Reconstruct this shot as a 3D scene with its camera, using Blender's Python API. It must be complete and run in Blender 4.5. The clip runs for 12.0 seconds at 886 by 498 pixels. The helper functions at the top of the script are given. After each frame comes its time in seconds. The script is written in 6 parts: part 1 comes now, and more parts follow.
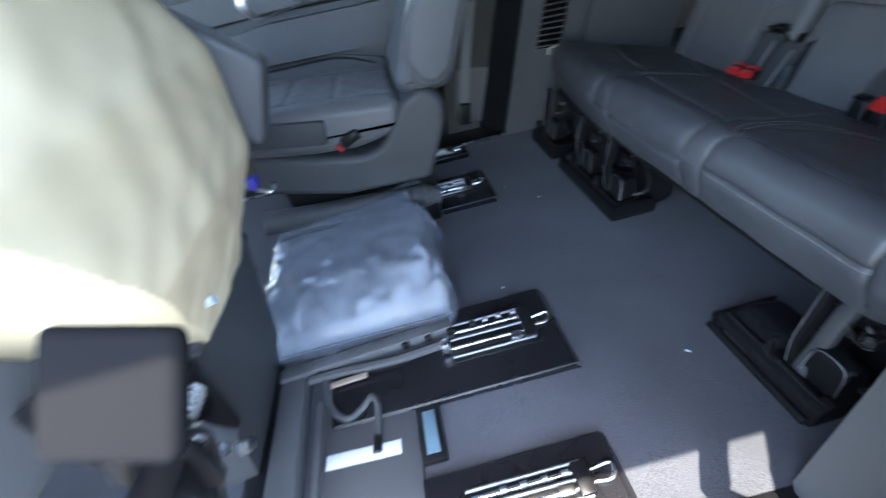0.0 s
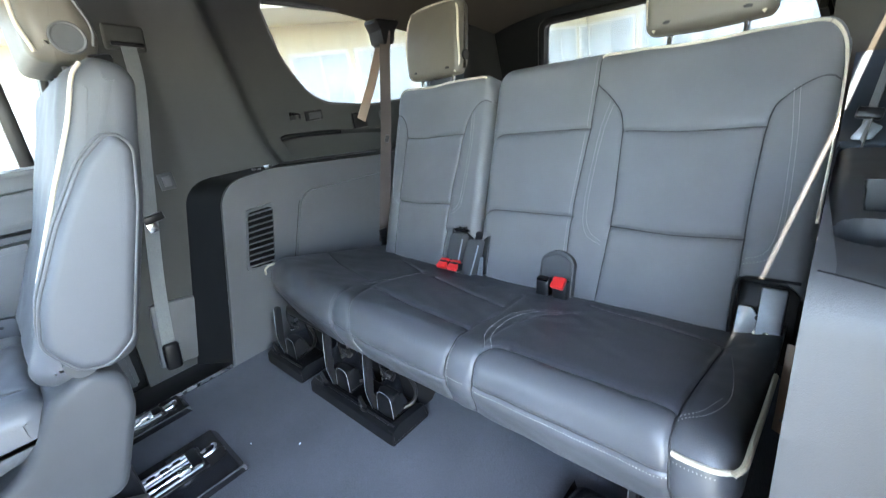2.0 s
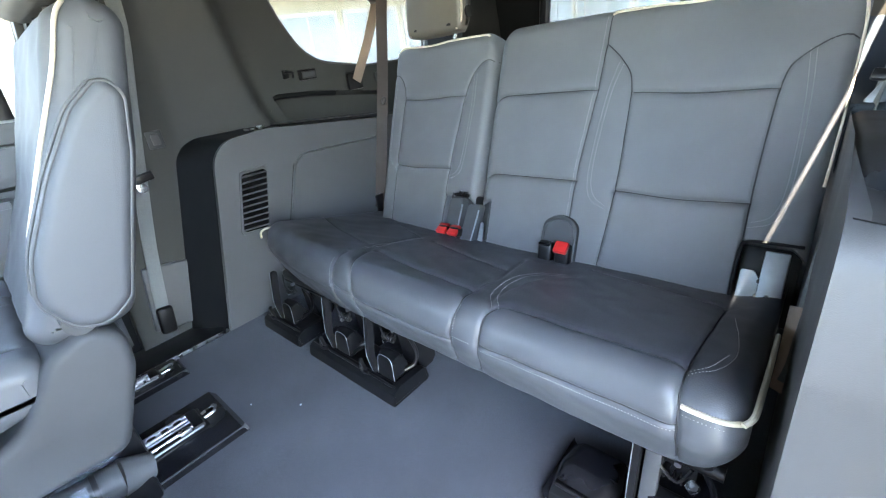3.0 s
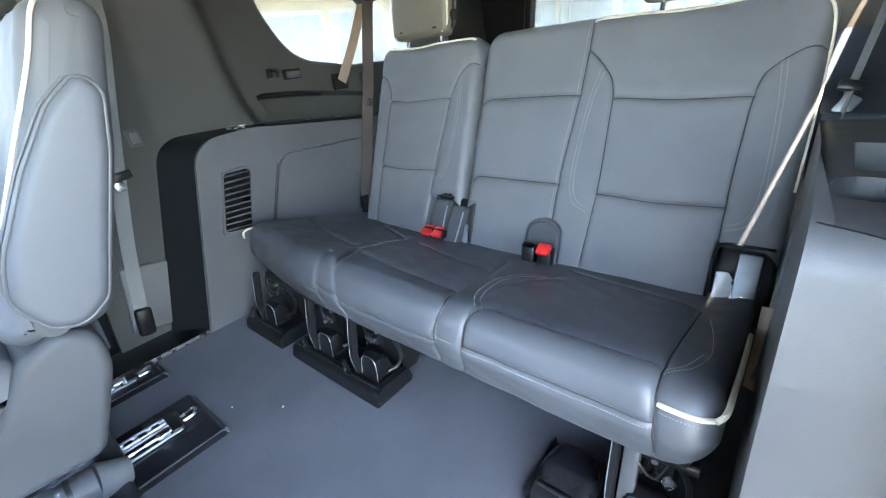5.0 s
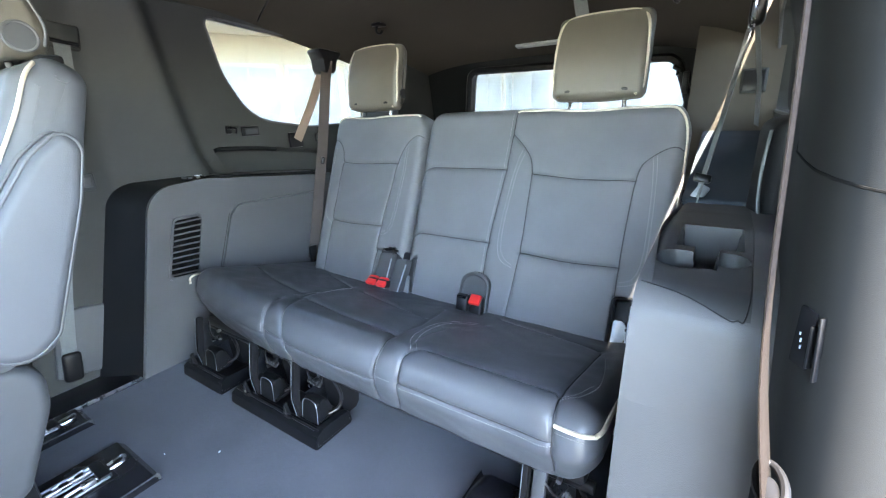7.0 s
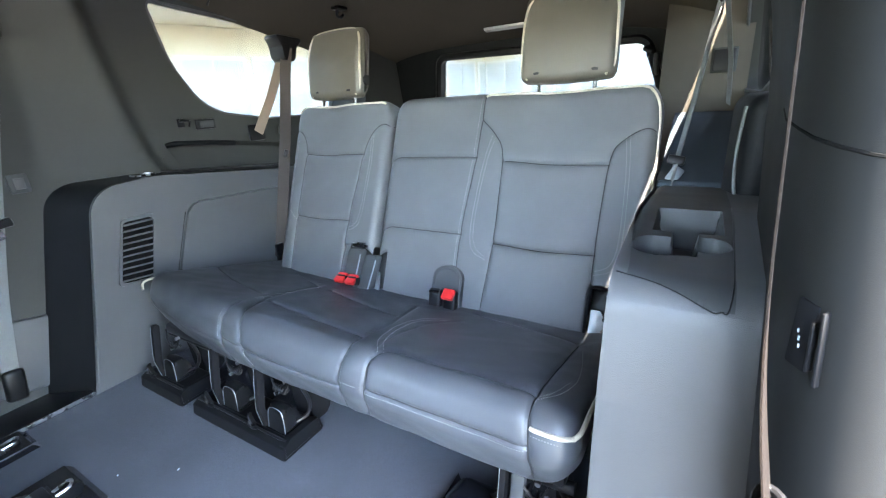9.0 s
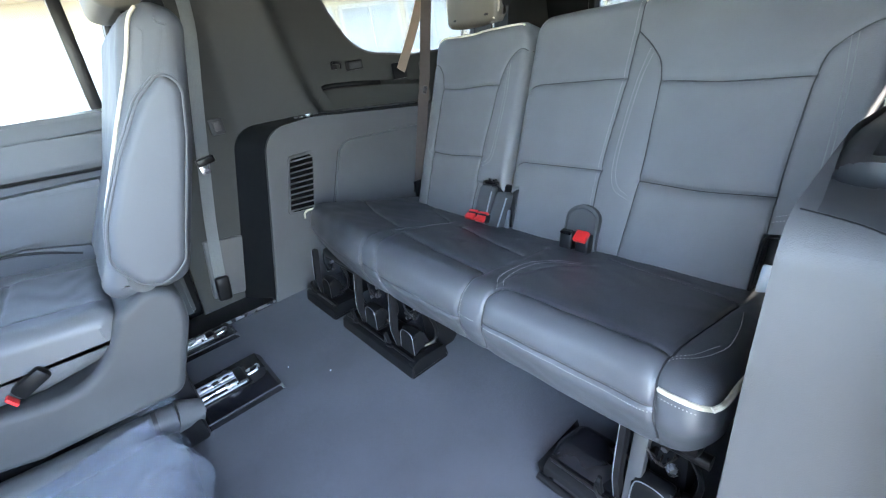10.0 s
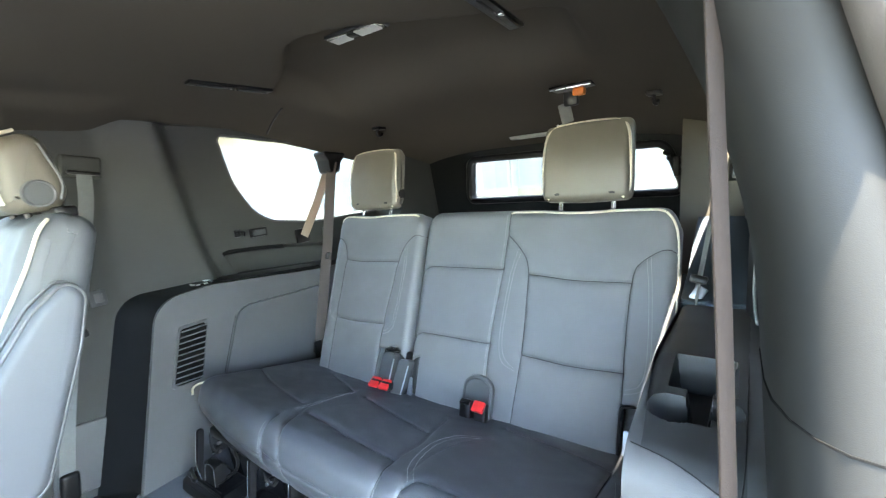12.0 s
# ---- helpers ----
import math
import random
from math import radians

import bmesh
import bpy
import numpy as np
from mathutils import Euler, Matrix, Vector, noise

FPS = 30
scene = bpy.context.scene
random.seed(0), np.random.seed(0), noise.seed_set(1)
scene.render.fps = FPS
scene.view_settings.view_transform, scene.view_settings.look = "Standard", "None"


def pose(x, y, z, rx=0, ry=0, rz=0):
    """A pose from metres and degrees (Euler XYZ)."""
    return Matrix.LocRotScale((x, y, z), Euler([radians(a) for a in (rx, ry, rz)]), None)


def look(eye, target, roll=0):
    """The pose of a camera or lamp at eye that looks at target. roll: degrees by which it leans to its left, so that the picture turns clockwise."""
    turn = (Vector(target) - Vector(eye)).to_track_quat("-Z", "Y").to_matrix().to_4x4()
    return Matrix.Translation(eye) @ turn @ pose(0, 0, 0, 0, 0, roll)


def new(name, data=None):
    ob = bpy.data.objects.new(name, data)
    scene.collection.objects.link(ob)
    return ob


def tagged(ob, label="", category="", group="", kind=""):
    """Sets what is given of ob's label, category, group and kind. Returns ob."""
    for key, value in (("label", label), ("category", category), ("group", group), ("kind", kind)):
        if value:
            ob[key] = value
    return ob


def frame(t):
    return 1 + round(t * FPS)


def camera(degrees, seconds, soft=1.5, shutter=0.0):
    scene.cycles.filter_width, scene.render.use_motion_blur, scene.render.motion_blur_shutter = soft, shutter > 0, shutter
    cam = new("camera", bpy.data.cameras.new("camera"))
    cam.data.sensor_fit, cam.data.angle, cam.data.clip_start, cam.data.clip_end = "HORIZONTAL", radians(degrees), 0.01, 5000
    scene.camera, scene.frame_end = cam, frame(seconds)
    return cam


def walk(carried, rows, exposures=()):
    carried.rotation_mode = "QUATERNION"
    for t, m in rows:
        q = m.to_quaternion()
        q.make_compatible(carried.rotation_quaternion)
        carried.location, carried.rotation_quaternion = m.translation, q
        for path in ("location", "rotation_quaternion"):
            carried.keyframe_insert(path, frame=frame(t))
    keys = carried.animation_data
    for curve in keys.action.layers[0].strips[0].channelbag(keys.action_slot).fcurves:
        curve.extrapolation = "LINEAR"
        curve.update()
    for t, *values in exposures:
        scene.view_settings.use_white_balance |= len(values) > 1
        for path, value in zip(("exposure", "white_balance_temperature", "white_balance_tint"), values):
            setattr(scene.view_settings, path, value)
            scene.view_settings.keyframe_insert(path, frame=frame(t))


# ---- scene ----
cam = camera(93.3, 12.0, soft=1.15, shutter=0.5)
PATH = [
    (0, (-0.375, -0.211, 0.653), (-0.324, 1.397, -0.535), -13.5),
    (0.1, (-0.381, -0.193, 0.647), (-0.202, 1.403, -0.544), -12.6),
    (0.2, (-0.379, -0.182, 0.649), (-0.108, 1.414, -0.526), -12.7),
    (0.3, (-0.377, -0.165, 0.65), (0.06, 1.415, -0.495), -11.2),
    (0.4, (-0.379, -0.149, 0.657), (0.295, 1.402, -0.411), -7.8),
    (0.5, (-0.376, -0.129, 0.681), (0.532, 1.368, -0.285), -5.2),
    (0.7, (-0.369, -0.105, 0.687), (0.715, 1.336, -0.179), -3.2),
    (0.9, (-0.355, -0.097, 0.701), (0.772, 1.377, -0.047), -3.6),
    (1, (-0.341, -0.09, 0.709), (0.812, 1.375, -0.016), -4.3),
    (1.5, (-0.302, -0.047, 0.711), (1.012, 1.329, 0.093), -7.6),
    (2, (-0.289, -0.023, 0.707), (1.021, 1.31, -0.005), -9.3),
    (2.5, (-0.295, -0.002, 0.695), (1.0, 1.276, -0.135), -9.5),
    (3, (-0.309, 0.004, 0.687), (0.987, 1.276, -0.151), -8.3),
    (5, (-0.311, -0.001, 0.688), (1.033, 1.22, -0.151), -7.1),
    (5.5, (-0.361, -0.055, 0.707), (1.108, 1.073, -0.048), -2.0),
    (6, (-0.382, -0.092, 0.718), (1.105, 1.025, -0.017), -3.8),
    (6.5, (-0.387, -0.083, 0.724), (1.144, 1.021, 0.062), -2.4),
    (7, (-0.385, -0.079, 0.728), (1.191, 0.979, 0.1), -2.4),
    (9, (-0.33, -0.074, 0.713), (1.284, 0.9, 0.044), -3.6),
    (9.5, (-0.292, -0.089, 0.719), (1.017, 1.26, 0.036), -7.6),
    (10, (-0.291, -0.081, 0.686), (0.805, 1.359, -0.164), -9.4),
    (10.2, (-0.275, -0.096, 0.698), (0.886, 1.358, -0.036), -12.5),
    (10.5, (-0.241, -0.102, 0.743), (1.13, 1.23, 0.153), -13.8),
    (10.7, (-0.254, -0.101, 0.753), (1.181, 1.146, 0.134), -12.4),
    (11, (-0.248, -0.133, 0.757), (1.303, 0.832, -0.057), -6.2),
    (11.2, (-0.276, -0.154, 0.751), (1.281, 0.839, -0.017), -4.6),
    (11.5, (-0.319, -0.151, 0.779), (1.219, 1.001, 0.224), -3.7),
    (11.7, (-0.342, -0.131, 0.823), (1.217, 1.061, 0.437), -4.8),
    (12, (-0.338, -0.107, 0.838), (1.268, 1.032, 0.488), -5.2),
]
walk(cam, [(t, look(eye, target, roll)) for t, eye, target, roll in PATH], [(0, 4.08, 6800, 10), (0.5, 4.50, 6300, 10), (1.0, 5.40, 7150, 10), (2.0, 5.68, 7350, 10), (5.0, 5.73, 7250, 10), (7.0, 5.85, 7050, 10), (9.0, 5.90, 7050, 10), (10.0, 5.52, 7050, 10), (11.0, 5.90, 7250, 10), (11.5, 5.72, 7300, 8), (12.0, 6.03, 7350, 6)])

# ---- world, sun and exposure ----
YC = 0.626                       # the car's centre line
SUN_DIR = Vector((-0.10, -0.25, 1.0)).normalized()
world = bpy.data.worlds.new("daylight")
scene.world = world
world.use_nodes = True
wn = world.node_tree
sky = wn.nodes.new("ShaderNodeTexSky")
sky.sky_type = "NISHITA"
sky.sun_disc = False
sky.sun_elevation = math.asin(SUN_DIR.z)
sky.sun_rotation = math.atan2(SUN_DIR.x, SUN_DIR.y)
wn.links.new(sky.outputs[0], wn.nodes["Background"].inputs[0])
wn.nodes["Background"].inputs[1].default_value = 0.15
sun = new("sun", bpy.data.lights.new("sun", "SUN"))
sun.data.energy, sun.data.angle, sun.data.color = 1.7, radians(0.5), (1.0, 0.95, 0.88)
sun.matrix_world = look(tuple(SUN_DIR * 20), (0, 0, 0))


# ---- materials ----
def material(name, color, rough=0.5, metal=0.0, spec=0.5, vary=0.15, scale=6.0, grain=0.0, grain_scale=400.0, stretch=(1, 1, 1), coat=0.0, speck=0.0, sheen=0.0):
    m = bpy.data.materials.new(name)
    m.use_nodes = True
    nt = m.node_tree
    b = nt.nodes["Principled BSDF"]
    b.inputs["Metallic"].default_value = metal
    b.inputs["Specular IOR Level"].default_value = spec
    b.inputs["Coat Weight"].default_value = coat
    b.inputs["Sheen Weight"].default_value = sheen
    tc = nt.nodes.new("ShaderNodeTexCoord")
    mp = nt.nodes.new("ShaderNodeMapping")
    mp.inputs["Scale"].default_value = stretch
    nt.links.new(tc.outputs["Object"], mp.inputs[0])
    big = nt.nodes.new("ShaderNodeTexNoise")
    big.inputs["Scale"].default_value = scale
    big.inputs["Detail"].default_value = 6
    fine = nt.nodes.new("ShaderNodeTexNoise")
    fine.inputs["Scale"].default_value = grain_scale
    fine.inputs["Detail"].default_value = 3
    for n in (big, fine):
        nt.links.new(mp.outputs[0], n.inputs["Vector"])
    ramp = nt.nodes.new("ShaderNodeMapRange")
    ramp.inputs[1].default_value, ramp.inputs[2].default_value = 0.3, 0.7
    ramp.inputs[3].default_value, ramp.inputs[4].default_value = 1 - vary, 1 + vary
    nt.links.new(big.outputs[0], ramp.inputs[0])
    mul = nt.nodes.new("ShaderNodeMixRGB")
    mul.blend_type = "MULTIPLY"
    mul.inputs[0].default_value = 1.0
    mul.inputs[1].default_value = (*color, 1)
    nt.links.new(ramp.outputs[0], mul.inputs[2])
    out = mul.outputs[0]
    if speck:
        r2 = nt.nodes.new("ShaderNodeMapRange")
        r2.inputs[1].default_value, r2.inputs[2].default_value = 0.35, 0.65
        r2.inputs[3].default_value, r2.inputs[4].default_value = 1 - speck, 1 + speck
        nt.links.new(fine.outputs[0], r2.inputs[0])
        m2 = nt.nodes.new("ShaderNodeMixRGB")
        m2.blend_type = "MULTIPLY"
        m2.inputs[0].default_value = 1.0
        nt.links.new(out, m2.inputs[1])
        nt.links.new(r2.outputs[0], m2.inputs[2])
        out = m2.outputs[0]
    nt.links.new(out, b.inputs["Base Color"])
    rr = nt.nodes.new("ShaderNodeMapRange")
    rr.inputs[1].default_value, rr.inputs[2].default_value = 0.25, 0.75
    rr.inputs[3].default_value, rr.inputs[4].default_value = max(rough - 0.07, 0.02), min(rough + 0.07, 1)
    nt.links.new(big.outputs[0], rr.inputs[0])
    nt.links.new(rr.outputs[0], b.inputs["Roughness"])
    if grain:
        bump = nt.nodes.new("ShaderNodeBump")
        bump.inputs["Strength"].default_value = grain
        bump.inputs["Distance"].default_value = 0.0006
        nt.links.new(fine.outputs[0], bump.inputs["Height"])
        nt.links.new(bump.outputs[0], b.inputs["Normal"])
    return m


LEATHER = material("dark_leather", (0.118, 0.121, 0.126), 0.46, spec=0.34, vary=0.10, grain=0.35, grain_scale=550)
# same leather as the backrests, darkened for the shade on the cushion
SHADED_LEATHER = material("shaded_cushion_leather", (0.066, 0.070, 0.078), 0.38, spec=0.46, vary=0.12, grain=0.35, grain_scale=550)
MATTE = material("matte_black_cover", (0.010, 0.010, 0.011), 0.9, spec=0.06, vary=0.1)
SEAT_BACK_PLASTIC = material("seat_back_plastic", (0.055, 0.057, 0.060), 0.55, spec=0.35, grain=0.3, grain_scale=700)
HEAD_LEATHER = material("taupe_leather", (0.118, 0.105, 0.085), 0.45, vary=0.08, grain=0.3, grain_scale=550)
PIPING = material("beige_piping", (0.56, 0.50, 0.39), 0.5, grain=0.3, grain_scale=600)
THREAD = material("grey_thread", (0.33, 0.33, 0.32), 0.7)
TRIM = material("charcoal_trim", (0.082, 0.083, 0.086), 0.44, vary=0.08, grain=0.4, grain_scale=900)
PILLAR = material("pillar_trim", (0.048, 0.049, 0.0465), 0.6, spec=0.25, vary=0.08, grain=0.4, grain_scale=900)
BLACK = material("black_plastic", (0.008, 0.008, 0.009), 0.34, spec=0.35, vary=0.1, grain=0.15, grain_scale=700)
GLOSSY = material("glossy_black_plastic", (0.010, 0.010, 0.012), 0.26, vary=0.1)
CARPET = material("carpet", (0.059, 0.063, 0.073), 0.95, spec=0.2, vary=0.36, scale=2.6, grain=1.0, grain_scale=900, speck=0.45, sheen=0.15)
LINER = material("headliner", (0.078, 0.068, 0.054), 0.95, spec=0.1, vary=0.08, scale=3, grain=0.5, grain_scale=800)
TAUPE_TRIM = material("taupe_pillar_trim", (0.105, 0.092, 0.074), 0.75, spec=0.2, vary=0.08, grain=0.4, grain_scale=900)
SIDE_CLOTH = material("blue_grey_side_cloth", (0.050, 0.062, 0.074), 0.9, spec=0.15, vary=0.15, grain=0.6, grain_scale=800)
# pillar trim with the near side's shade put into a darker colour
SHADED_TRIM = material("shaded_pillar_trim", (0.0165, 0.0165, 0.0158), 0.6, spec=0.10, vary=0.08, grain=0.15, grain_scale=1600)
SEAM = material("dark_seam_leather", (0.020, 0.021, 0.023), 0.7)
DULL = material("dull_zinc", (0.26, 0.28, 0.30), 0.42, metal=0.7, scale=30)
TRAY_TRIM = material("dark_tray_trim", (0.040, 0.041, 0.043), 0.5, vary=0.08, grain=0.3, grain_scale=900)
MOUNT = material("mount_plastic", (0.006, 0.0063, 0.0072), 0.45, spec=0.18, vary=0.1, grain=0.2, grain_scale=700)
DARK_TRIM = material("dark_moulded_trim", (0.007, 0.0075, 0.0085), 0.55, spec=0.22, vary=0.1, grain=0.3, grain_scale=900)
# seal made paler so that it carries the pillar edge's lit look
SEAL_RUBBER = material("lit_seal_rubber", (0.115, 0.104, 0.102), 0.65, spec=0.2, vary=0.06, grain=0.2, grain_scale=600)
STEEL = material("steel", (0.55, 0.56, 0.58), 0.28, metal=1.0, scale=40)
CHROME = material("chrome", (0.80, 0.81, 0.82), 0.24, metal=1.0)
RED = material("red_button", (0.75, 0.03, 0.03), 0.35)
WEBBING = material("taupe_webbing", (0.056, 0.043, 0.038), 0.75, grain=0.8, grain_scale=700, speck=0.2)
# shade on the near belt is put into this darker copy of the webbing
SHADED_WEB = material("shaded_brown_webbing", (0.0160, 0.0118, 0.0094), 0.85, spec=0.06, grain=0.8, grain_scale=700, speck=0.2)
GREY_WEB = material("grey_webbing", (0.17, 0.178, 0.177), 0.75, grain=0.8, grain_scale=700, speck=0.2)

PAINT = material("pale_car_paint", (0.62, 0.62, 0.63), 0.25, coat=0.6, vary=0.03)
CREAM = material("cream_underside_felt", (0.80, 0.67, 0.44), 0.8, vary=0.10, grain=0.4, grain_scale=300)
ORANGE = material("orange_button", (0.85, 0.22, 0.03), 0.4)
BLUE = material("blue_tag", (0.05, 0.05, 0.45), 0.5)
WHITE = material("white_label", (0.60, 0.66, 0.72), 0.6)
TAN = material("tan_strap", (0.34, 0.255, 0.195), 0.7, grain=0.4)
ARM_LEATHER = material("grey_leather", (0.078, 0.081, 0.088), 0.55, vary=0.07, grain=0.3, grain_scale=550)
MATCLOTH = material("dark_mat_cloth", (0.060, 0.064, 0.072), 0.9, vary=0.25, scale=14, grain=0.6)
DOOR_GREY = material("grey_door_plastic", (0.088, 0.092, 0.100), 0.5, spec=0.4, vary=0.08, grain=0.3, grain_scale=700)
BROWN = material("brown_plastic", (0.05, 0.035, 0.02), 0.4)
WHITE_BLUE = material("blue_grey_liner", (0.10, 0.17, 0.21), 0.5)
CONCRETE = material("worn_asphalt", (0.093, 0.091, 0.087), 0.9, vary=0.15, scale=0.7, grain=0.4, grain_scale=40)
STUCCO = material("cream_stucco", (0.72, 0.66, 0.52), 0.9, vary=0.06, scale=1.5)
FRAME_WHITE = material("white_frame", (0.78, 0.78, 0.76), 0.5, vary=0.04)
PALE_GLASS = material("pale_pane", (0.55, 0.60, 0.62), 0.15, vary=0.08, scale=1.0)
POSTBLUE = material("blue_grey_paint", (0.36, 0.46, 0.50), 0.5, vary=0.05)
VOID = material("vent_void", (0.004, 0.004, 0.004), 0.9, spec=0.1)
LAMP_LENS = material("lamp_lens", (0.62, 0.62, 0.60), 0.3, vary=0.1)


def glass(name, tint):
    """A thin pane: tinted straight-through light under a clear gloss."""
    m = bpy.data.materials.new(name)
    m.use_nodes = True
    nt = m.node_tree
    nt.nodes.remove(nt.nodes["Principled BSDF"])
    clear, gloss, mix, fres = (nt.nodes.new(k) for k in ("ShaderNodeBsdfTransparent", "ShaderNodeBsdfGlossy", "ShaderNodeMixShader", "ShaderNodeFresnel"))
    clear.inputs[0].default_value = (*tint, 1)
    gloss.inputs[1].default_value = 0.02
    fres.inputs[0].default_value = 1.3
    nt.links.new(fres.outputs[0], mix.inputs[0])
    nt.links.new(clear.outputs[0], mix.inputs[1])
    nt.links.new(gloss.outputs[0], mix.inputs[2])
    nt.links.new(mix.outputs[0], nt.nodes["Material Output"].inputs[0])
    return m


GLASS = glass("privacy_glass", (0.40, 0.403, 0.393))
DOOR_GLASS = glass("door_glass", (0.62, 0.625, 0.61))


def film(name):
    """Clear plastic film: see-through, with a sharp gloss and a little milkiness."""
    m = bpy.data.materials.new(name)
    m.use_nodes = True
    nt = m.node_tree
    nt.nodes.remove(nt.nodes["Principled BSDF"])
    out = nt.nodes["Material Output"]
    clear, gloss, milk, mix1, mix2 = (nt.nodes.new(k) for k in ("ShaderNodeBsdfTransparent", "ShaderNodeBsdfGlossy", "ShaderNodeBsdfDiffuse", "ShaderNodeMixShader", "ShaderNodeMixShader"))
    fres = nt.nodes.new("ShaderNodeFresnel")
    fres.inputs[0].default_value = 1.42
    clear.inputs[0].default_value = (0.86, 0.90, 0.95, 1)
    gloss.inputs[0].default_value = (0.95, 0.97, 1.0, 1)
    gloss.inputs[1].default_value = 0.08
    milk.inputs[0].default_value = (0.62, 0.70, 0.80, 1)
    mix1.inputs[0].default_value = 0.27
    nt.links.new(clear.outputs[0], mix1.inputs[1])
    nt.links.new(milk.outputs[0], mix1.inputs[2])
    nt.links.new(fres.outputs[0], mix2.inputs[0])
    nt.links.new(mix1.outputs[0], mix2.inputs[1])
    nt.links.new(gloss.outputs[0], mix2.inputs[2])
    nt.links.new(mix2.outputs[0], out.inputs[0])
    return m


FILM = film("clear_plastic_film")


# ---- mesh helpers ----
def obj(name, me, mat, parent=None, label="", smooth=True):
    o = new(name, me)
    if mat is not None and not me.materials:
        me.materials.append(mat)
    if smooth:
        me.polygons.foreach_set("use_smooth", [True] * len(me.polygons))
        me.set_sharp_from_angle(angle=radians(40))
    if parent is not None:
        o.parent = parent
    if label:
        o["label"] = label
    return o


def part(name, bm, mat, parent, label="", smooth=True):
    me = bpy.data.meshes.new(name)
    bmesh.ops.recalc_face_normals(bm, faces=bm.faces)
    bm.to_mesh(me)
    bm.free()
    return obj(name, me, mat, parent, label, smooth)


def thing(name, label, category, group="", kind=""):
    return tagged(new(name), label, category, group, kind)


def rbox(cx, cy, cz, sx, sy, sz, bev=0.004, rot=(0, 0, 0), seg=2, bm=None):
    """A box with rounded edges, added to bm."""
    bm = bm or bmesh.new()
    got = bmesh.ops.create_cube(bm, size=1.0)["verts"]
    bmesh.ops.scale(bm, vec=(sx, sy, sz), verts=got)
    if bev:
        edges = list({e for v in got for e in v.link_edges})
        made = bmesh.ops.bevel(bm, geom=edges, offset=min(bev, 0.45 * min(sx, sy, sz)), segments=seg, affect="EDGES", profile=0.5)
        got = list({v for f in made["faces"] for v in f.verts} | {v for v in got if v.is_valid})
    bmesh.ops.transform(bm, matrix=pose(cx, cy, cz, *rot), verts=got)
    return bm


def rod(a, b, r, n=12, r2=None, bm=None):
    bm = bm or bmesh.new()
    a, b = Vector(a), Vector(b)
    got = bmesh.ops.create_cone(bm, cap_ends=True, segments=n, radius1=r, radius2=r if r2 is None else r2, depth=(b - a).length)["verts"]
    m = Matrix.Translation((a + b) / 2) @ (b - a).to_track_quat("Z", "Y").to_matrix().to_4x4()
    bmesh.ops.transform(bm, matrix=m, verts=got)
    return bm


def smooth_line(points, steps=6):
    """A Catmull-Rom curve through points."""
    p = [Vector(q) for q in points]
    if len(p) < 3:
        return p
    p = [2 * p[0] - p[1], *p, 2 * p[-1] - p[-2]]
    out = []
    for k in range(1, len(p) - 2):
        for j in range(steps):
            t = j / steps
            out.append(0.5 * (2 * p[k] + (p[k + 1] - p[k - 1]) * t + (2 * p[k - 1] - 5 * p[k] + 4 * p[k + 1] - p[k + 2]) * t * t
                              + (3 * p[k] - 3 * p[k + 1] + p[k + 2] - p[k - 1]) * t ** 3))
    return out + [p[-2]]


def tube(points, r, n=8, bm=None):
    bm = bm or bmesh.new()
    pts = [Vector(q) for q in points]
    rings, side = [], None
    for k, p in enumerate(pts):
        d = (pts[min(k + 1, len(pts) - 1)] - pts[max(k - 1, 0)]).normalized()
        if side is None:
            side = d.orthogonal().normalized()
        side = (side - d * side.dot(d)).normalized()
        up = d.cross(side)
        rings.append([bm.verts.new(p + r * (math.cos(2 * math.pi * j / n) * side + math.sin(2 * math.pi * j / n) * up)) for j in range(n)])
    for a, b in zip(rings, rings[1:]):
        for j in range(n):
            bm.faces.new((a[j], a[(j + 1) % n], b[(j + 1) % n], b[j]))
    bm.faces.new(rings[0][::-1])
    bm.faces.new(rings[-1])
    return bm


def strap(points, across, width, thick=0.0015, bm=None):
    """A flat belt along points, its width along the direction across."""
    bm = bm or bmesh.new()
    pts = [Vector(q) for q in points]
    rows = []
    for k, p in enumerate(pts):
        d = (pts[min(k + 1, len(pts) - 1)] - pts[max(k - 1, 0)]).normalized()
        w = Vector(across)
        w = (w - d * w.dot(d)).normalized()
        n = d.cross(w)
        rows.append([bm.verts.new(p + s * w * width / 2 + q * n * thick / 2) for s, q in ((-1, -1), (-0.985, -1.5), (0.985, -1.5), (1, -1), (1, 1), (0.985, 1.5), (-0.985, 1.5), (-1, 1))])
    for a, b in zip(rows, rows[1:]):
        for j in range(8):
            bm.faces.new((a[j], a[(j + 1) % 8], b[(j + 1) % 8], b[j]))
    bm.faces.new(rows[0][::-1])
    bm.faces.new(rows[-1])
    return bm


def outline(corners, seg=8):
    """A closed 2D line with rounded corners from (a, b, radius)."""
    n, out = len(corners), []
    for k, (a, b, r) in enumerate(corners):
        p, q, s = (Vector(corners[(k + j) % n][:2]) for j in (-1, 0, 1))
        if r <= 0:
            out.append(q)
            continue
        u, v = (p - q), (s - q)
        lu, lv = u.length, v.length
        u, v = u / lu, v / lv
        ang = math.acos(max(-1, min(1, u.dot(v))))
        cut = min(r / math.tan(ang / 2), 0.49 * lu, 0.49 * lv)
        rr = cut * math.tan(ang / 2)
        c = q + (u + v).normalized() * rr / math.sin(ang / 2)
        d0, d1 = q + u * cut - c, q + v * cut - c
        w = d0.angle(d1)
        for j in range(seg + 1):
            f = j / seg
            out.append(c + (math.sin((1 - f) * w) * d0 + math.sin(f * w) * d1) / math.sin(w))
    return out


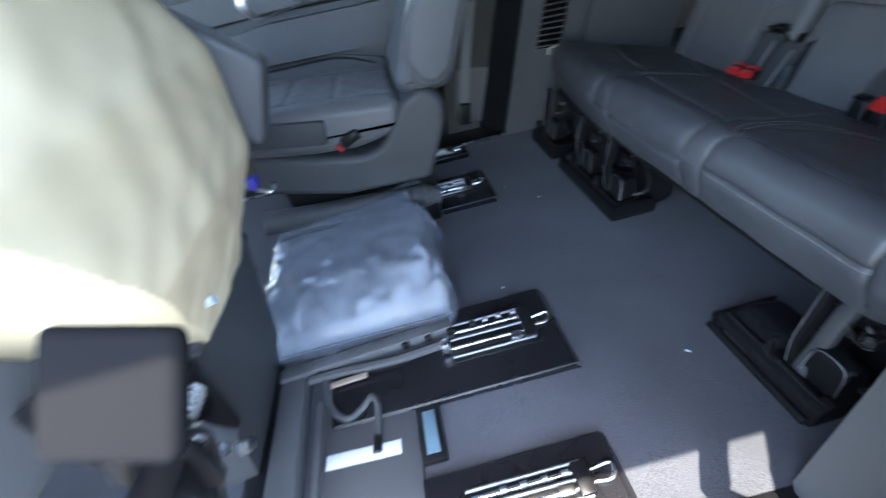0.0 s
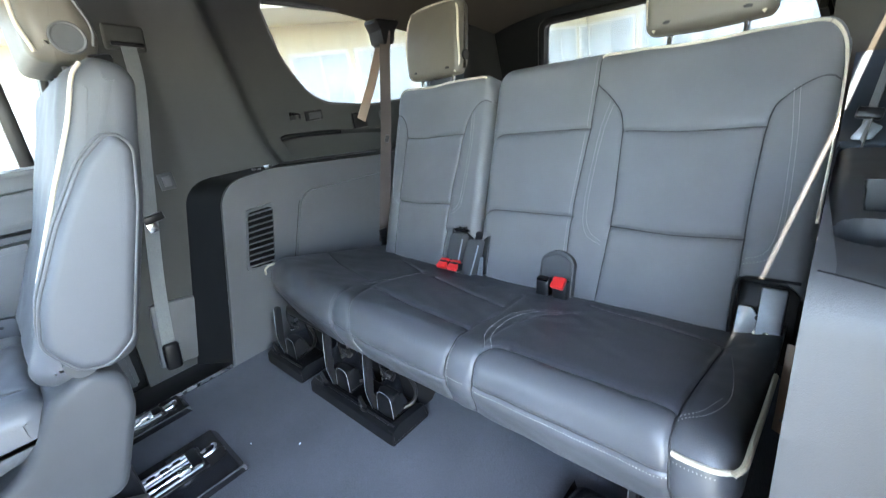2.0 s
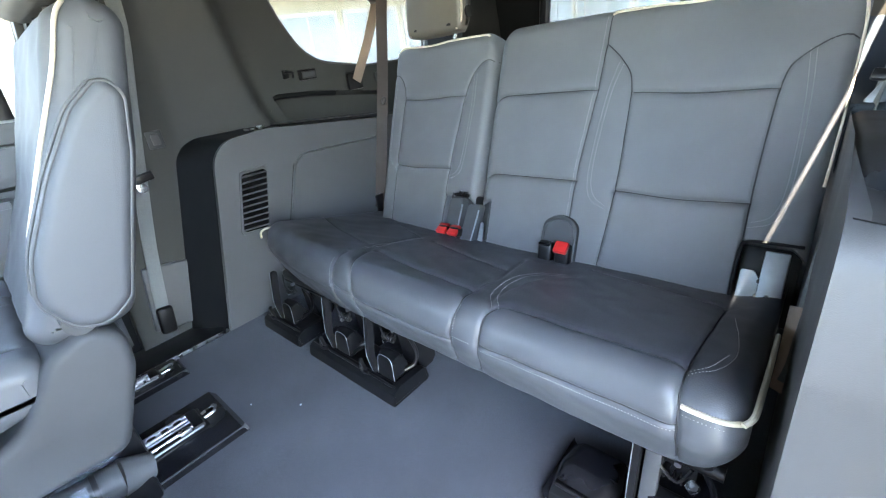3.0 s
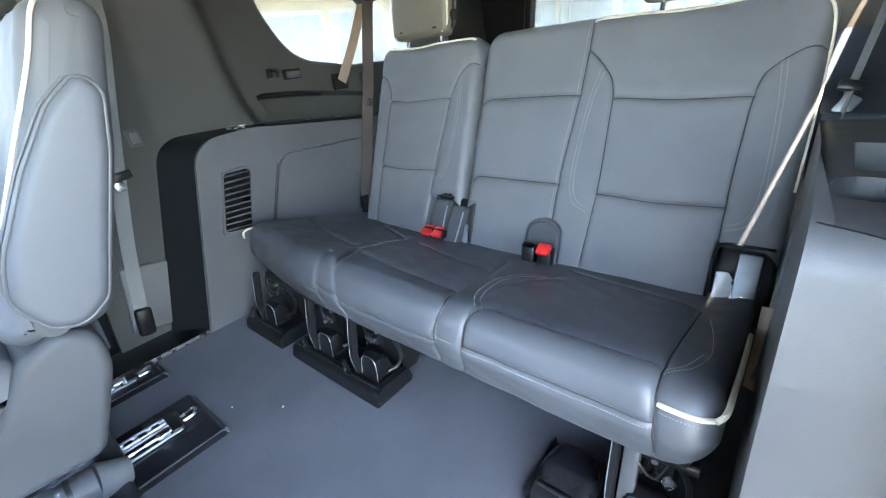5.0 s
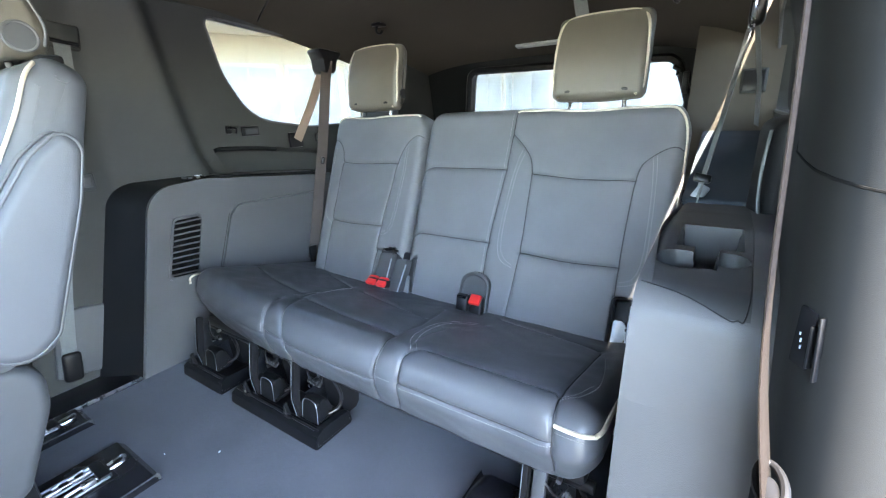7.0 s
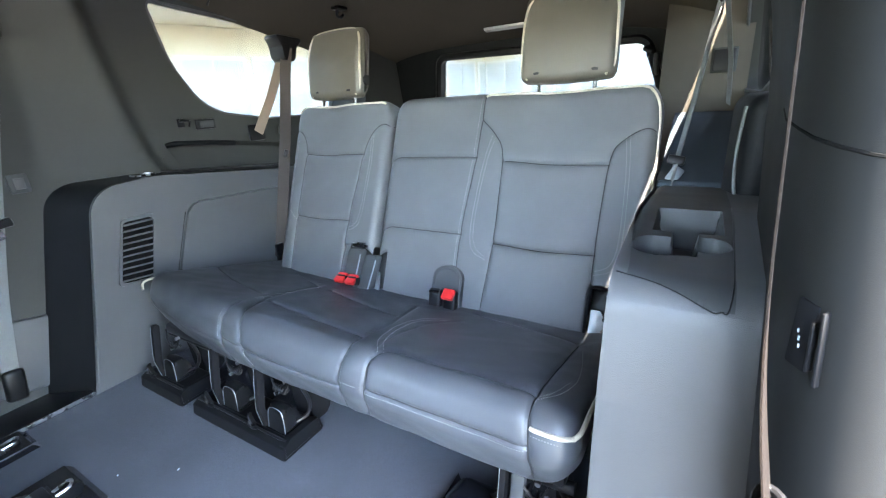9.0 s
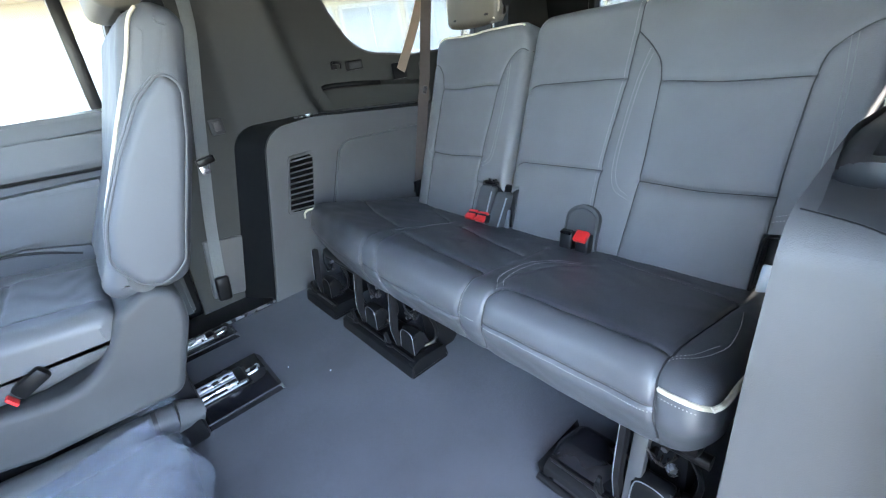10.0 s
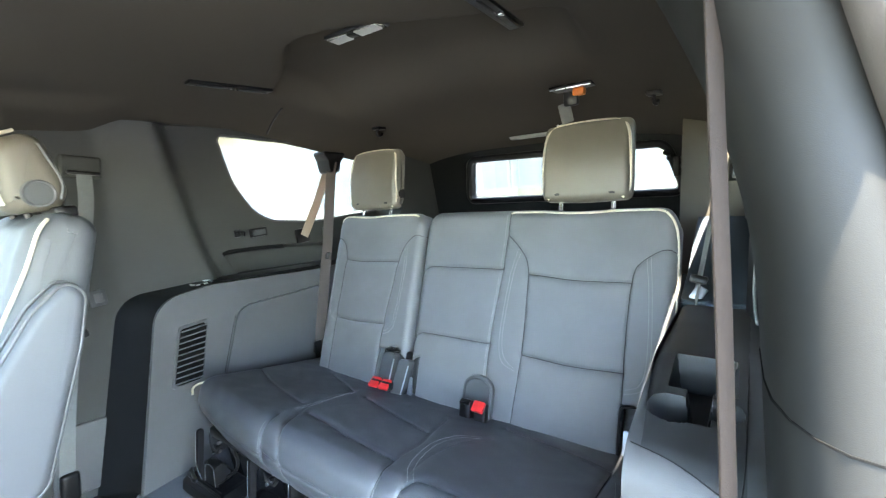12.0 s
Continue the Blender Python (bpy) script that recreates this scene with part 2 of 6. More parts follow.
def prism(corners, y0, y1, bev=0.0, seg=6, bm=None, skew=None):
    """An outline in x and z drawn out along y. skew(x, z) shifts it in y."""
    bm = bm or bmesh.new()
    line = outline(corners, seg)
    a = [bm.verts.new((p.x, y0 + (skew(p.x, p.y) if skew else 0), p.y)) for p in line]
    b = [bm.verts.new((p.x, y1 + (skew(p.x, p.y) if skew else 0), p.y)) for p in line]
    n = len(line)
    for j in range(n):
        bm.faces.new((a[j], a[(j + 1) % n], b[(j + 1) % n], b[j]))
    fa, fb = bm.faces.new(a[::-1]), bm.faces.new(b)
    if bev:
        rim = [e for f in (fa, fb) for e in f.edges]
        bmesh.ops.bevel(bm, geom=rim, offset=bev, segments=2, affect="EDGES", profile=0.5)
    return bm


class Pad:
    """An upholstered cushion: a closed profile in x and z swept along y, with rounded ends, seams pressed in and a soft belly."""

    def __init__(self, corners, y0, y1, round_end=0.03, ny=150, ns=260, creases=(), belly=0.0, waver=0.0015, seed=0.0, taper=None, dent=None, reshape=None):
        line = np.array([tuple(p) for p in outline(corners, 10)])
        closed = np.vstack([line, line[:1]])
        step = np.r_[0, np.cumsum(np.hypot(*np.diff(closed, axis=0).T))]
        self.total = step[-1]
        self.s = np.arange(ns) / ns * self.total
        prof = np.stack([np.interp(self.s, step, closed[:, k]) for k in (0, 1)], 1)
        tan = np.roll(prof, -1, 0) - np.roll(prof, 1, 0)
        tan /= np.hypot(*tan.T)[:, None]
        area = 0.5 * np.sum(prof[:, 0] * np.roll(prof[:, 1], -1) - prof[:, 1] * np.roll(prof[:, 0], -1))
        nor = np.stack([tan[:, 1], -tan[:, 0]], 1) * np.sign(area)
        self.prof, self.nor = prof, nor
        e = round_end * (1 - np.cos(np.linspace(0, math.pi / 2, 9)))
        self.y = np.r_[y0 + e, np.linspace(y0 + round_end, y1 - round_end, ny)[1:-1], (y1 - e)[::-1]]
        yy, ss = np.meshgrid(self.y, self.s, indexing="ij")
        edge = np.minimum(yy - y0, y1 - yy).clip(0, round_end)
        push = -(round_end - np.sqrt(np.maximum(round_end ** 2 - (round_end - edge) ** 2, 0)))
        mid = (yy - (y0 + y1) / 2) / ((y1 - y0) / 2)
        push = push + belly * (1 - mid ** 2)
        self.creases = list(creases)
        for points, depth, width in creases:
            push = push - self.press(points, yy, ss, depth, width)
        wave = np.sin(yy * 31 + seed + 2.1 * np.sin(ss * 17 + seed)) * np.sin(ss * 23 + 1.7 * seed + 1.3 * np.sin(yy * 13)) \
            + 0.6 * np.sin(yy * 71 + 3 * seed + 1.5 * np.sin(ss * 49)) * np.sin(ss * 59 - seed)
        push = push + waver * wave * np.clip(edge / round_end, 0, 1)
        if dent is not None:
            push = push - dent(yy, prof[None, :, 0], prof[None, :, 1])
        shift = np.zeros((len(self.y), 2)) if taper is None else np.array([taper(v) for v in self.y])
        self.grid = np.stack([prof[None, :, 0] + push * nor[None, :, 0] + shift[:, :1], yy, prof[None, :, 1] + push * nor[None, :, 1] + shift[:, 1:]], -1)
        if reshape is not None:
            self.grid = reshape(self.grid)

    def at(self, x, z):
        return float(self.s[np.argmin(np.hypot(self.prof[:, 0] - x, self.prof[:, 1] - z))])

    def press(self, points, yy, ss, depth, width):
        pts = [(y, self.at(x, z)) for y, x, z in points]
        pts = [tuple(q) for q in smooth_line([(a, b, 0) for a, b in pts], 6)] if len(pts) > 2 else pts
        best = np.full(yy.shape, 9.0)
        for (a, b, *_), (c, d, *_) in zip(pts, pts[1:]):
            dy, ds = c - a, d - b
            t = (((yy - a) * dy + (ss - b) * ds) / max(dy * dy + ds * ds, 1e-12)).clip(0, 1)
            best = np.minimum(best, np.hypot(yy - a - t * dy, ss - b - t * ds))
        return depth * (0.6 * np.exp(-(best / width) ** 2) + 0.4 * np.exp(-(best / (4.5 * width)) ** 2))

    def surf(self, y, s):
        i = np.clip(np.interp(y, self.y, np.arange(len(self.y))), 0, len(self.y) - 1.001)
        j = (s / self.total * len(self.s)) % len(self.s)
        i0, j0 = int(i), int(j)
        f, g = i - i0, j - j0
        j1 = (j0 + 1) % len(self.s)
        a = self.grid[i0, j0] * (1 - g) + self.grid[i0, j1] * g
        b = self.grid[i0 + 1, j0] * (1 - g) + self.grid[i0 + 1, j1] * g
        n = self.nor[j0]
        return Vector(a * (1 - f) + b * f), Vector((n[0], 0, n[1]))

    def mesh(self, name, mat, parent, label=""):
        ny, ns, _ = self.grid.shape
        v = self.grid.reshape(-1, 3)
        i, j = np.meshgrid(np.arange(ny - 1), np.arange(ns), indexing="ij")
        k = (j + 1) % ns
        faces = np.stack([i * ns + j, i * ns + k, (i + 1) * ns + k, (i + 1) * ns + j], -1).reshape(-1, 4).tolist()
        faces += [list(range(ns)), list(range((ny - 1) * ns, ny * ns))[::-1]]
        me = bpy.data.meshes.new(name)
        me.from_pydata(v.tolist(), [], faces)
        me.update()
        bm = bmesh.new()
        bm.from_mesh(me)
        bmesh.ops.recalc_face_normals(bm, faces=bm.faces)
        bm.to_mesh(me)
        bm.free()
        o = obj(name, me, mat, parent, label)
        me.set_sharp_from_angle(angle=radians(80))
        return o

    def path(self, points, lift=0.0, step=0.004, soft=True):
        """Points along a line on the surface, every step metres, and the surface's normals there."""
        pts = [(y, self.at(x, z), 0) for y, x, z in points]
        pts = smooth_line(pts, 8) if soft and len(pts) > 2 else [Vector(p) for p in pts]
        got = []
        for a, b in zip(pts, pts[1:]):
            n = max(1, int((b - a).length / step))
            got += [a.lerp(b, k / n) for k in range(n)]
        got.append(pts[-1])
        res = []
        for q in got:
            p, n = self.surf(q[0], q[1])
            res.append((p + lift * n, n))
        return res

    def stitches(self, lines, parent, name="stitching", pitch=0.0048, r=0.00062, mat=None):
        bm = bmesh.new()
        for points in lines:
            track = self.path(points, 0.0006, 0.0013)
            k, n = 0, max(2, int(pitch / 0.0013))
            while k + n - 2 < len(track):
                (a, na), (b, _) = track[k], track[k + max(1, n - 2)]
                d = (b - a)
                if d.length > 1e-5:
                    w = d.normalized().cross(na) * r
                    up = na * r
                    quad = [bm.verts.new(p) for p in (a - w, a + w, b + w, b - w)]
                    top = [bm.verts.new(p) for p in (a - w * 0.5 + up, a + w * 0.5 + up, b + w * 0.5 + up, b - w * 0.5 + up)]
                    bm.faces.new(top)
                    for j in range(4):
                        bm.faces.new((quad[j], quad[(j + 1) % 4], top[(j + 1) % 4], top[j]))
                k += n
        return part(name, bm, mat or THREAD, parent, smooth=False)

    def seams(self, parent):
        """Thin dark joint lines at the bottom of the sharp creases."""
        for points, depth, width in self.creases:
            if depth >= 0.004 and width <= 0.0027:
                self.cord(points, 0.0013, parent, "seam", SEAM, 0.0002)

    def cord(self, points, r, parent, name="piping", mat=None, lift=0.0, soft=True):
        track = [p for p, _ in self.path(points, lift, 0.006, soft)]
        return part(name, tube(track, r, 8), mat or PIPING, parent)


# ---- the shell of the car ----
def mirror(y):
    return 2 * YC - y


NEAR_OUT = 0.055                 # the near side trim stands this much further out


def flip(o):
    """Moves a mesh object to the other side of the car's centre line."""
    me = o.data
    for v in me.vertices:
        v.co.y = mirror(v.co.y)
    me.flip_normals()
    return o


def side_y(z):
    """How far out the upper side trim stands, on the far side."""
    return 1.395 - 0.10 * max(0.0, z - 0.55) - 0.12 * max(0.0, z - 0.9) ** 1.5


def bulge(x, z):
    """How far the far quarter trim stands in before it falls back to the window."""
    xb = float(np.interp(z, [0.5, 0.56, 0.61, 0.73, 0.90, 1.06], [0.45, 0.41, 0.385, 0.352, 0.318, 0.285]))
    a = min(1.0, max(0.0, (x - 0.10) / (xb - 0.16)))
    b = min(1.0, max(0.0, (xb - x) / 0.055))
    return 0.042 * a * b * b * (3 - 2 * b)


def sheet_with_hole(name, outer, holes, depth, mat, far=True, label="", shape=side_y, cat="trim", fine=0.10, inset=None):
    """A panel in x and z, laid on the side's slope, with holes through it and a thickness."""
    bm = bmesh.new()
    loops = []
    for line in (outer, *holes):
        vs = [bm.verts.new((p[0], 0, p[1])) for p in line]
        loops.append([bm.edges.new((vs[k], vs[(k + 1) % len(vs)])) for k in range(len(vs))])
    bmesh.ops.triangle_fill(bm, use_beauty=True, use_dissolve=False, edges=[e for some in loops for e in some])
    for _ in range(3 if fine > 0.05 else 6):
        bmesh.ops.subdivide_edges(bm, edges=[e for e in bm.edges if e.calc_length() > fine and not e.is_boundary], cuts=1)
        bmesh.ops.triangulate(bm, faces=bm.faces)
    got = bmesh.ops.extrude_face_region(bm, geom=list(bm.faces))["geom"]
    back = {v for v in got if isinstance(v, bmesh.types.BMVert)}
    for v in bm.verts:
        v.co.y = shape(v.co.z) + (depth if v in back else 0) - (inset(v.co.x, v.co.z) if inset else 0)
    o = part(name, bm, mat, None)
    if not far:
        flip(o)
        for v in o.data.vertices:
            v.co.y -= NEAR_OUT
    return tagged(o, label, cat, kind="structure")


# floor: carpet over the whole cabin
bm = bmesh.new()
bmesh.ops.create_grid(bm, x_segments=90, y_segments=60, size=0.5)
for v in bm.verts:
    v.co.x, v.co.y = v.co.x * 3.1 - 0.05, v.co.y * 1.30 + YC
    v.co.z = 0.0015 * noise.noise(Vector((v.co.x * 9, v.co.y * 9, 0)))
    if v.co.x > 0.22:
        v.co.z += 0.035 * min(1.0, (v.co.x - 0.22) / 0.2) ** 2
floor = tagged(part("floor", bm, CARPET, None), "dark grey carpeted cabin floor with bits of lint", "floor", kind="structure")
tagged(part("subfloor", rbox(-0.05, YC, -0.065, 3.2, 1.80, 0.12, 0), BLACK, None), "black floor pan under the carpet", "floor", kind="structure")

# wheel arch trims on both sides; the near one carries a tray with cup holders
ARCH = [(0.0, 0.0, 0), (0.140, 0.545, 0.09), (0.30, 0.556, 0.3), (0.73, 0.508, 0.2), (1.46, 0.47, 0.02), (1.46, 0.0, 0)]


far_arch = prism(ARCH, 1.27, 1.284, 0.006, 12)
far_arch = tagged(part("trim_wheel_arch_far", far_arch, TRIM, None), "charcoal moulded wheel arch trim with an air vent", "trim", kind="structure")
NEAR_ARCH = [(0.0, 0.0, 0), (0.052, 0.42, 0.3), (0.074, 0.538, 0.045), (0.30, 0.556, 0.3), (0.73, 0.508, 0.2), (1.46, 0.47, 0.02), (1.46, 0.0, 0)]
near_arch = tagged(flip(part("trim_wheel_arch_near", prism(NEAR_ARCH, 1.27, 1.46, 0.014, 12), TRIM, None)), "charcoal moulded wheel arch trim with a cup holder tray", "trim", kind="structure")
# dark moulded shroud behind the far trim, stepping forward to the wall
OUTER = [(-0.072, 0.0, 0), (0.082, 0.562, 0.09), (0.28, 0.566, 0.3), (0.73, 0.512, 0.2), (1.46, 0.47, 0.02), (1.46, 0.0, 0)]
bm = bmesh.new()
loops = []
for line, y in ((ARCH, 1.282), (ARCH, 1.287), (OUTER, 1.385), (OUTER, 1.46)):
    loops.append([bm.verts.new((p.x + 0.003, y, p.y - 0.003)) for p in outline(line, 12)])
for a, b in zip(loops, loops[1:]):
    for k in range(len(a)):
        bm.faces.new((a[k], a[(k + 1) % len(a)], b[(k + 1) % len(a)], b[k]))
part("arch_shroud", bm, DARK_TRIM, far_arch, "dark moulded shroud")
# raised field on the far trim, behind the vent
raised = [(0.296, 0.26, 0.01), (0.372, 0.458, 0.060), (0.75, 0.442, 0.02), (0.75, 0.16, 0.02), (0.26, 0.16, 0.03)]
part("trim_field", prism(raised, 1.258, 1.275, 0.006, 10), TRIM, far_arch)
part("field_groove", tube([(p.x + (p.x - 0.5) * 0.02, 1.2695, p.y + (p.y - 0.30) * 0.02) for p in outline(raised, 10)][2:14], 0.0013, 6), BLACK, far_arch)
# lid line along the shelf and the round holder on it
part("shelf_lid", prism([(0.36, 0.551, 0.004), (0.36, 0.556, 0.002), (0.74, 0.520, 0.002), (0.74, 0.515, 0.004)], 1.285, 1.38, 0.002), BLACK, far_arch)
bm = bmesh.new()
for r0, r1, z in ((0.034, 0.028, 0.556),):
    ring = [[bm.verts.new((0.30 + r * math.cos(a), 1.335 + r * math.sin(a), z + dz)) for a in [2 * math.pi * k / 28 for k in range(28)]] for r, dz in ((r0, 0.0), (r0 - 0.002, 0.004), (r1, 0.004), (r1 - 0.002, -0.012))]
    for a, b in zip(ring, ring[1:]):
        for k in range(28):
            bm.faces.new((a[k], a[(k + 1) % 28], b[(k + 1) % 28], b[k]))
    bm.faces.new(ring[-1])
part("cup_ring", bm, STEEL, far_arch)

# air vent: frame and slats
vent = thing("air_vent", "black slatted air vent in the wheel arch trim", "air vent")
VENT = [(0.137, 0.279), (0.185, 0.447), (0.266, 0.447), (0.219, 0.271)]
bm = bmesh.new()
fr = outline([(a, b, 0.012) for a, b in VENT], 5)
mid = Vector((0.2017, 0.361))
rings = []
for f, y in ((1.10, 1.269), (1.085, 1.262), (1.0, 1.262), (0.985, 1.275)):
    rings.append([bm.verts.new((mid.x + (p.x - mid.x) * (f + (f - 1) * 0.5), y, mid.y + (p.y - mid.y) * f)) for p in fr])
for a, b in zip(rings, rings[1:]):
    for k in range(len(fr)):
        bm.faces.new((a[k], a[(k + 1) % len(fr)], b[(k + 1) % len(fr)], b[k]))
part("frame", bm, TRIM, vent)
bm = bmesh.new()
vs = [bm.verts.new((p.x, 1.2668, p.y)) for p in fr]
bm.faces.new(vs)
part("backing", bm, VOID, vent)
for k in range(10):
    f = (k + 0.5) / 10
    a = Vector(VENT[0]).lerp(Vector(VENT[1]), f)
    b = Vector(VENT[3]).lerp(Vector(VENT[2]), f)
    c = (a + b) / 2
    part("slat", rbox(c.x, 1.2615, c.y, (b - a).length * 0.96, 0.010, 0.0024, 0.0008, rot=(-32, math.degrees(math.atan2(a.y - b.y, b.x - a.x)), 0)), TRIM, vent)

# tray with cup holders: it takes the place of part of the near trim's top
bm = bmesh.new()
bm.from_mesh(near_arch.data)
bm.faces.ensure_lookup_table()
gone = [f for f in bm.faces if f.normal.z > 0.5 and f.calc_area() > 1e-5 and all(0.06 < v.co.x < 0.80 for v in f.verts) and f.calc_center_median().y < -0.03]
X0, X1 = min(v.co.x for f in gone for v in f.verts), max(v.co.x for f in gone for v in f.verts)
line = sorted({(round(v.co.x, 5), round(v.co.z, 5)) for f in gone for v in f.verts})
bmesh.ops.delete(bm, geom=gone, context="FACES")
bm.to_mesh(near_arch.data)
bm.free()
tray = thing("cup_holder_tray", "charcoal tray with two cup holders and a small bin", "cup holder")
TX, TZ = [a for a, _ in line], [b for _, b in line]
Y0, Y1 = mirror(1.46 - 0.014), -0.0185


def tray_z(x, y):
    z = float(np.interp(x, TX, TZ)) - 0.016 * (1 - math.sqrt(max(0.0, 1 - (max(0.0, y + 0.034) / 0.016) ** 2)))
    deep = 0.0
    for x0, x1, y0, y1 in ((0.216, 0.308, -0.117, -0.045), (0.150, 0.250, -0.092, -0.066)):
        deep = max(deep, 0.056 * min(1.0, max(0.0, min(x - x0, x1 - x, y - y0, y1 - y) / 0.006)))
    for cx, cy, r in ((0.172, -0.053, 0.027), (0.184, -0.102, 0.021)):
        deep = max(deep, 0.056 * min(1.0, max(0.0, (r - math.hypot(x - cx, y - cy)) / 0.005)))
    return z - deep


bm = bmesh.new()
nx, ny_ = 320, 90
grid = [[bm.verts.new((X0 + (X1 - X0) * i / nx, Y0 + (Y1 - Y0) * j / ny_, tray_z(X0 + (X1 - X0) * i / nx, Y0 + (Y1 - Y0) * j / ny_))) for j in range(ny_ + 1)] for i in range(nx + 1)]
for i in range(nx):
    for j in range(ny_):
        bm.faces.new((grid[i][j], grid[i + 1][j], grid[i + 1][j + 1], grid[i][j + 1]))
top = part("tray_top", bm, TRIM, tray)
top.data.materials.append(TRAY_TRIM)
for f in top.data.polygons:
    x, y = f.center.x, f.center.y
    if y > -0.123 - 0.03 * max(0.0, x - 0.1) and x > float(np.interp(y, [-0.113, -0.100, -0.06, -0.022], [0.0745, 0.0755, 0.0885, 0.0965])):
        f.material_index = 1
seam = [(0.0965, -0.022), (0.0885, -0.06), (0.0755, -0.100), (0.0745, -0.113), (0.084, -0.121), (0.17, -0.125), (0.34, -0.130)]
part("panel_joint", tube([(x, y, float(np.interp(x, TX, TZ)) + 0.0004) for x, y, _ in smooth_line([(a, b, 0) for a, b in seam], 8)], 0.0008, 6), BLACK, tray)
part("bin_liner", rbox(0.262, -0.081, 0.4975, 0.078, 0.056, 0.004, 0.001), SEAT_BACK_PLASTIC, tray)

# upper quarter trims with the quarter windows
WINDOW = outline([(0.436, 1.040, 0.02), (0.482, 0.87, 0.25), (0.575, 0.725, 0.22), (0.82, 0.688, 0.1), (1.30, 0.690, 0.06), (1.22, 0.955, 0.04), (0.90, 1.004, 0.1)], 8)
POCKET = outline([(0.405, 0.643, 0.02), (0.60, 0.627, 0.2), (0.90, 0.585, 0.03), (0.90, 0.500, 0.015), (0.455, 0.545, 0.03)], 6)
for far in (True, False):
    x0 = -0.20 if far else -0.0
    QUARTER = outline([(x0 if far else -0.02, 0.0, 0), (-0.15 if far else -0.02, 0.60, 0), (-0.085 if far else 0.04, 1.08, 0), (1.44, 1.02, 0), (1.50, 0.45, 0), (0.9, 0.42, 0), (0.3, 0.46, 0), (0.12, 0.3, 0), (0.08, 0.0, 0)], 4)
    sheet_with_hole("trim_quarter_far" if far else "trim_quarter_near", QUARTER, [WINDOW, POCKET] if far else [WINDOW], 0.045, PILLAR, far,
                    "charcoal quarter trim panel round a curved side window", fine=0.022 if far else 0.10, inset=bulge if far else None)
    glass_line = outline([(0.42, 1.055, 0.03), (0.47, 0.86, 0.25), (0.565, 0.71, 0.22), (0.82, 0.675, 0.1), (1.32, 0.68, 0.06), (1.24, 0.97, 0.04), (0.90, 1.02, 0.1)], 8)
    pane = sheet_with_hole("window_quarter_far" if far else "window_quarter_near", glass_line, [], 0.004, GLASS, far, "curved side window pane", lambda z: side_y(z) + 0.035, "window")
    rim = tube([(p.x, side_y(p.y) + 0.003, p.y) for p in WINDOW] + [(WINDOW[0].x, side_y(WINDOW[0].y) + 0.003, WINDOW[0].y)], 0.0045, 8)
    rim = part("trim_window_seal", rim, TRIM, None)
    if not far:
        flip(rim)
        for v in rim.data.vertices:
            v.co.y -= NEAR_OUT
    tagged(rim, "soft edge trim round the side window", "trim", kind="structure")

# dark pocket in the far quarter trim, under the window
t = thing("storage_pocket", "dark recessed pocket in the quarter trim under the window", "pocket")
bm = bmesh.new()
rings = [[bm.verts.new((0.655 + (p.x - 0.655) * f, side_y(p.y) + dy, 0.572 + (p.y - 0.572) * f - 0.25 * dy)) for p in POCKET] for f, dy in ((1.0, 0.0), (0.995, 0.012), (0.985, 0.040), (0.93, 0.046))]
for a, b in zip(rings, rings[1:]):
    for k in range(len(POCKET)):
        bm.faces.new((a[k], a[(k + 1) % len(POCKET)], b[(k + 1) % len(POCKET)], b[k]))
bm.faces.new(rings[-1])
part("pocket_shell", bm, PILLAR, t)
# dark bar standing in for the shadow under the pocket's upper edge
part("pocket_shade", tube(smooth_line([(x, side_y(z) + 0.006, z) for x, z in ((0.414, 0.626), (0.44, 0.631), (0.56, 0.624), (0.66, 0.612))], 6), 0.010, 10), DARK_TRIM, t)

# switches on the far quarter trim
t = thing("fold_switch", "pair of small dark switches under the side window", "switch")
part("bezel", rbox(0.558, side_y(0.685) - 0.001, 0.685, 0.070, 0.008, 0.034, 0.004), BLACK, t)
part("rocker", rbox(0.560, side_y(0.685) - 0.006, 0.685, 0.052, 0.006, 0.022, 0.003, rot=(8, 0, 0)), SEAT_BACK_PLASTIC, t)
t = thing("coat_hook", "small black folding hook beside the switches", "hook")
part("hook_arm", tube(smooth_line([(0.472, 1.378, 0.70), (0.472, 1.360, 0.70), (0.490, 1.356, 0.697), (0.492, 1.362, 0.682)], 5), 0.004), BLACK, t)
part("hook_base", rbox(0.476, side_y(0.69), 0.694, 0.022, 0.008, 0.028, 0.003), BLACK, t)
t = thing("release_switch", "square grey seat release switch on the pillar", "switch")
part("bezel", rbox(0.042, side_y(0.578) - 0.001, 0.578, 0.040, 0.008, 0.048, 0.004), SEAT_BACK_PLASTIC, t)
part("button", rbox(0.043, side_y(0.578) - 0.005, 0.578, 0.020, 0.006, 0.028, 0.002), TRIM, t)


# roof lining, with a raised field over the rear row
def roof_z(x, y):
    e = abs(y - YC) / 0.73
    z = 1.14 - 0.088 * e ** 4 - 0.20 * max(0.0, x - 0.45) ** 1.2
    edge = 0.52 - 0.22 * math.exp(-((y - 0.65) / 0.27) ** 2)
    f = 1 / (1 + math.exp(-(x - edge) / 0.007))
    g = 1 / (1 + math.exp((abs(y - YC) - 0.44) / 0.012))
    z += 0.080 * f * g * (1 / (1 + math.exp((x - 0.72) / 0.035)))
    z -= 0.022 / (1 + math.exp((abs(y - YC) - 0.60) / -0.01)) * (1 / (1 + math.exp((x - 0.12) / 0.02)))
    return z


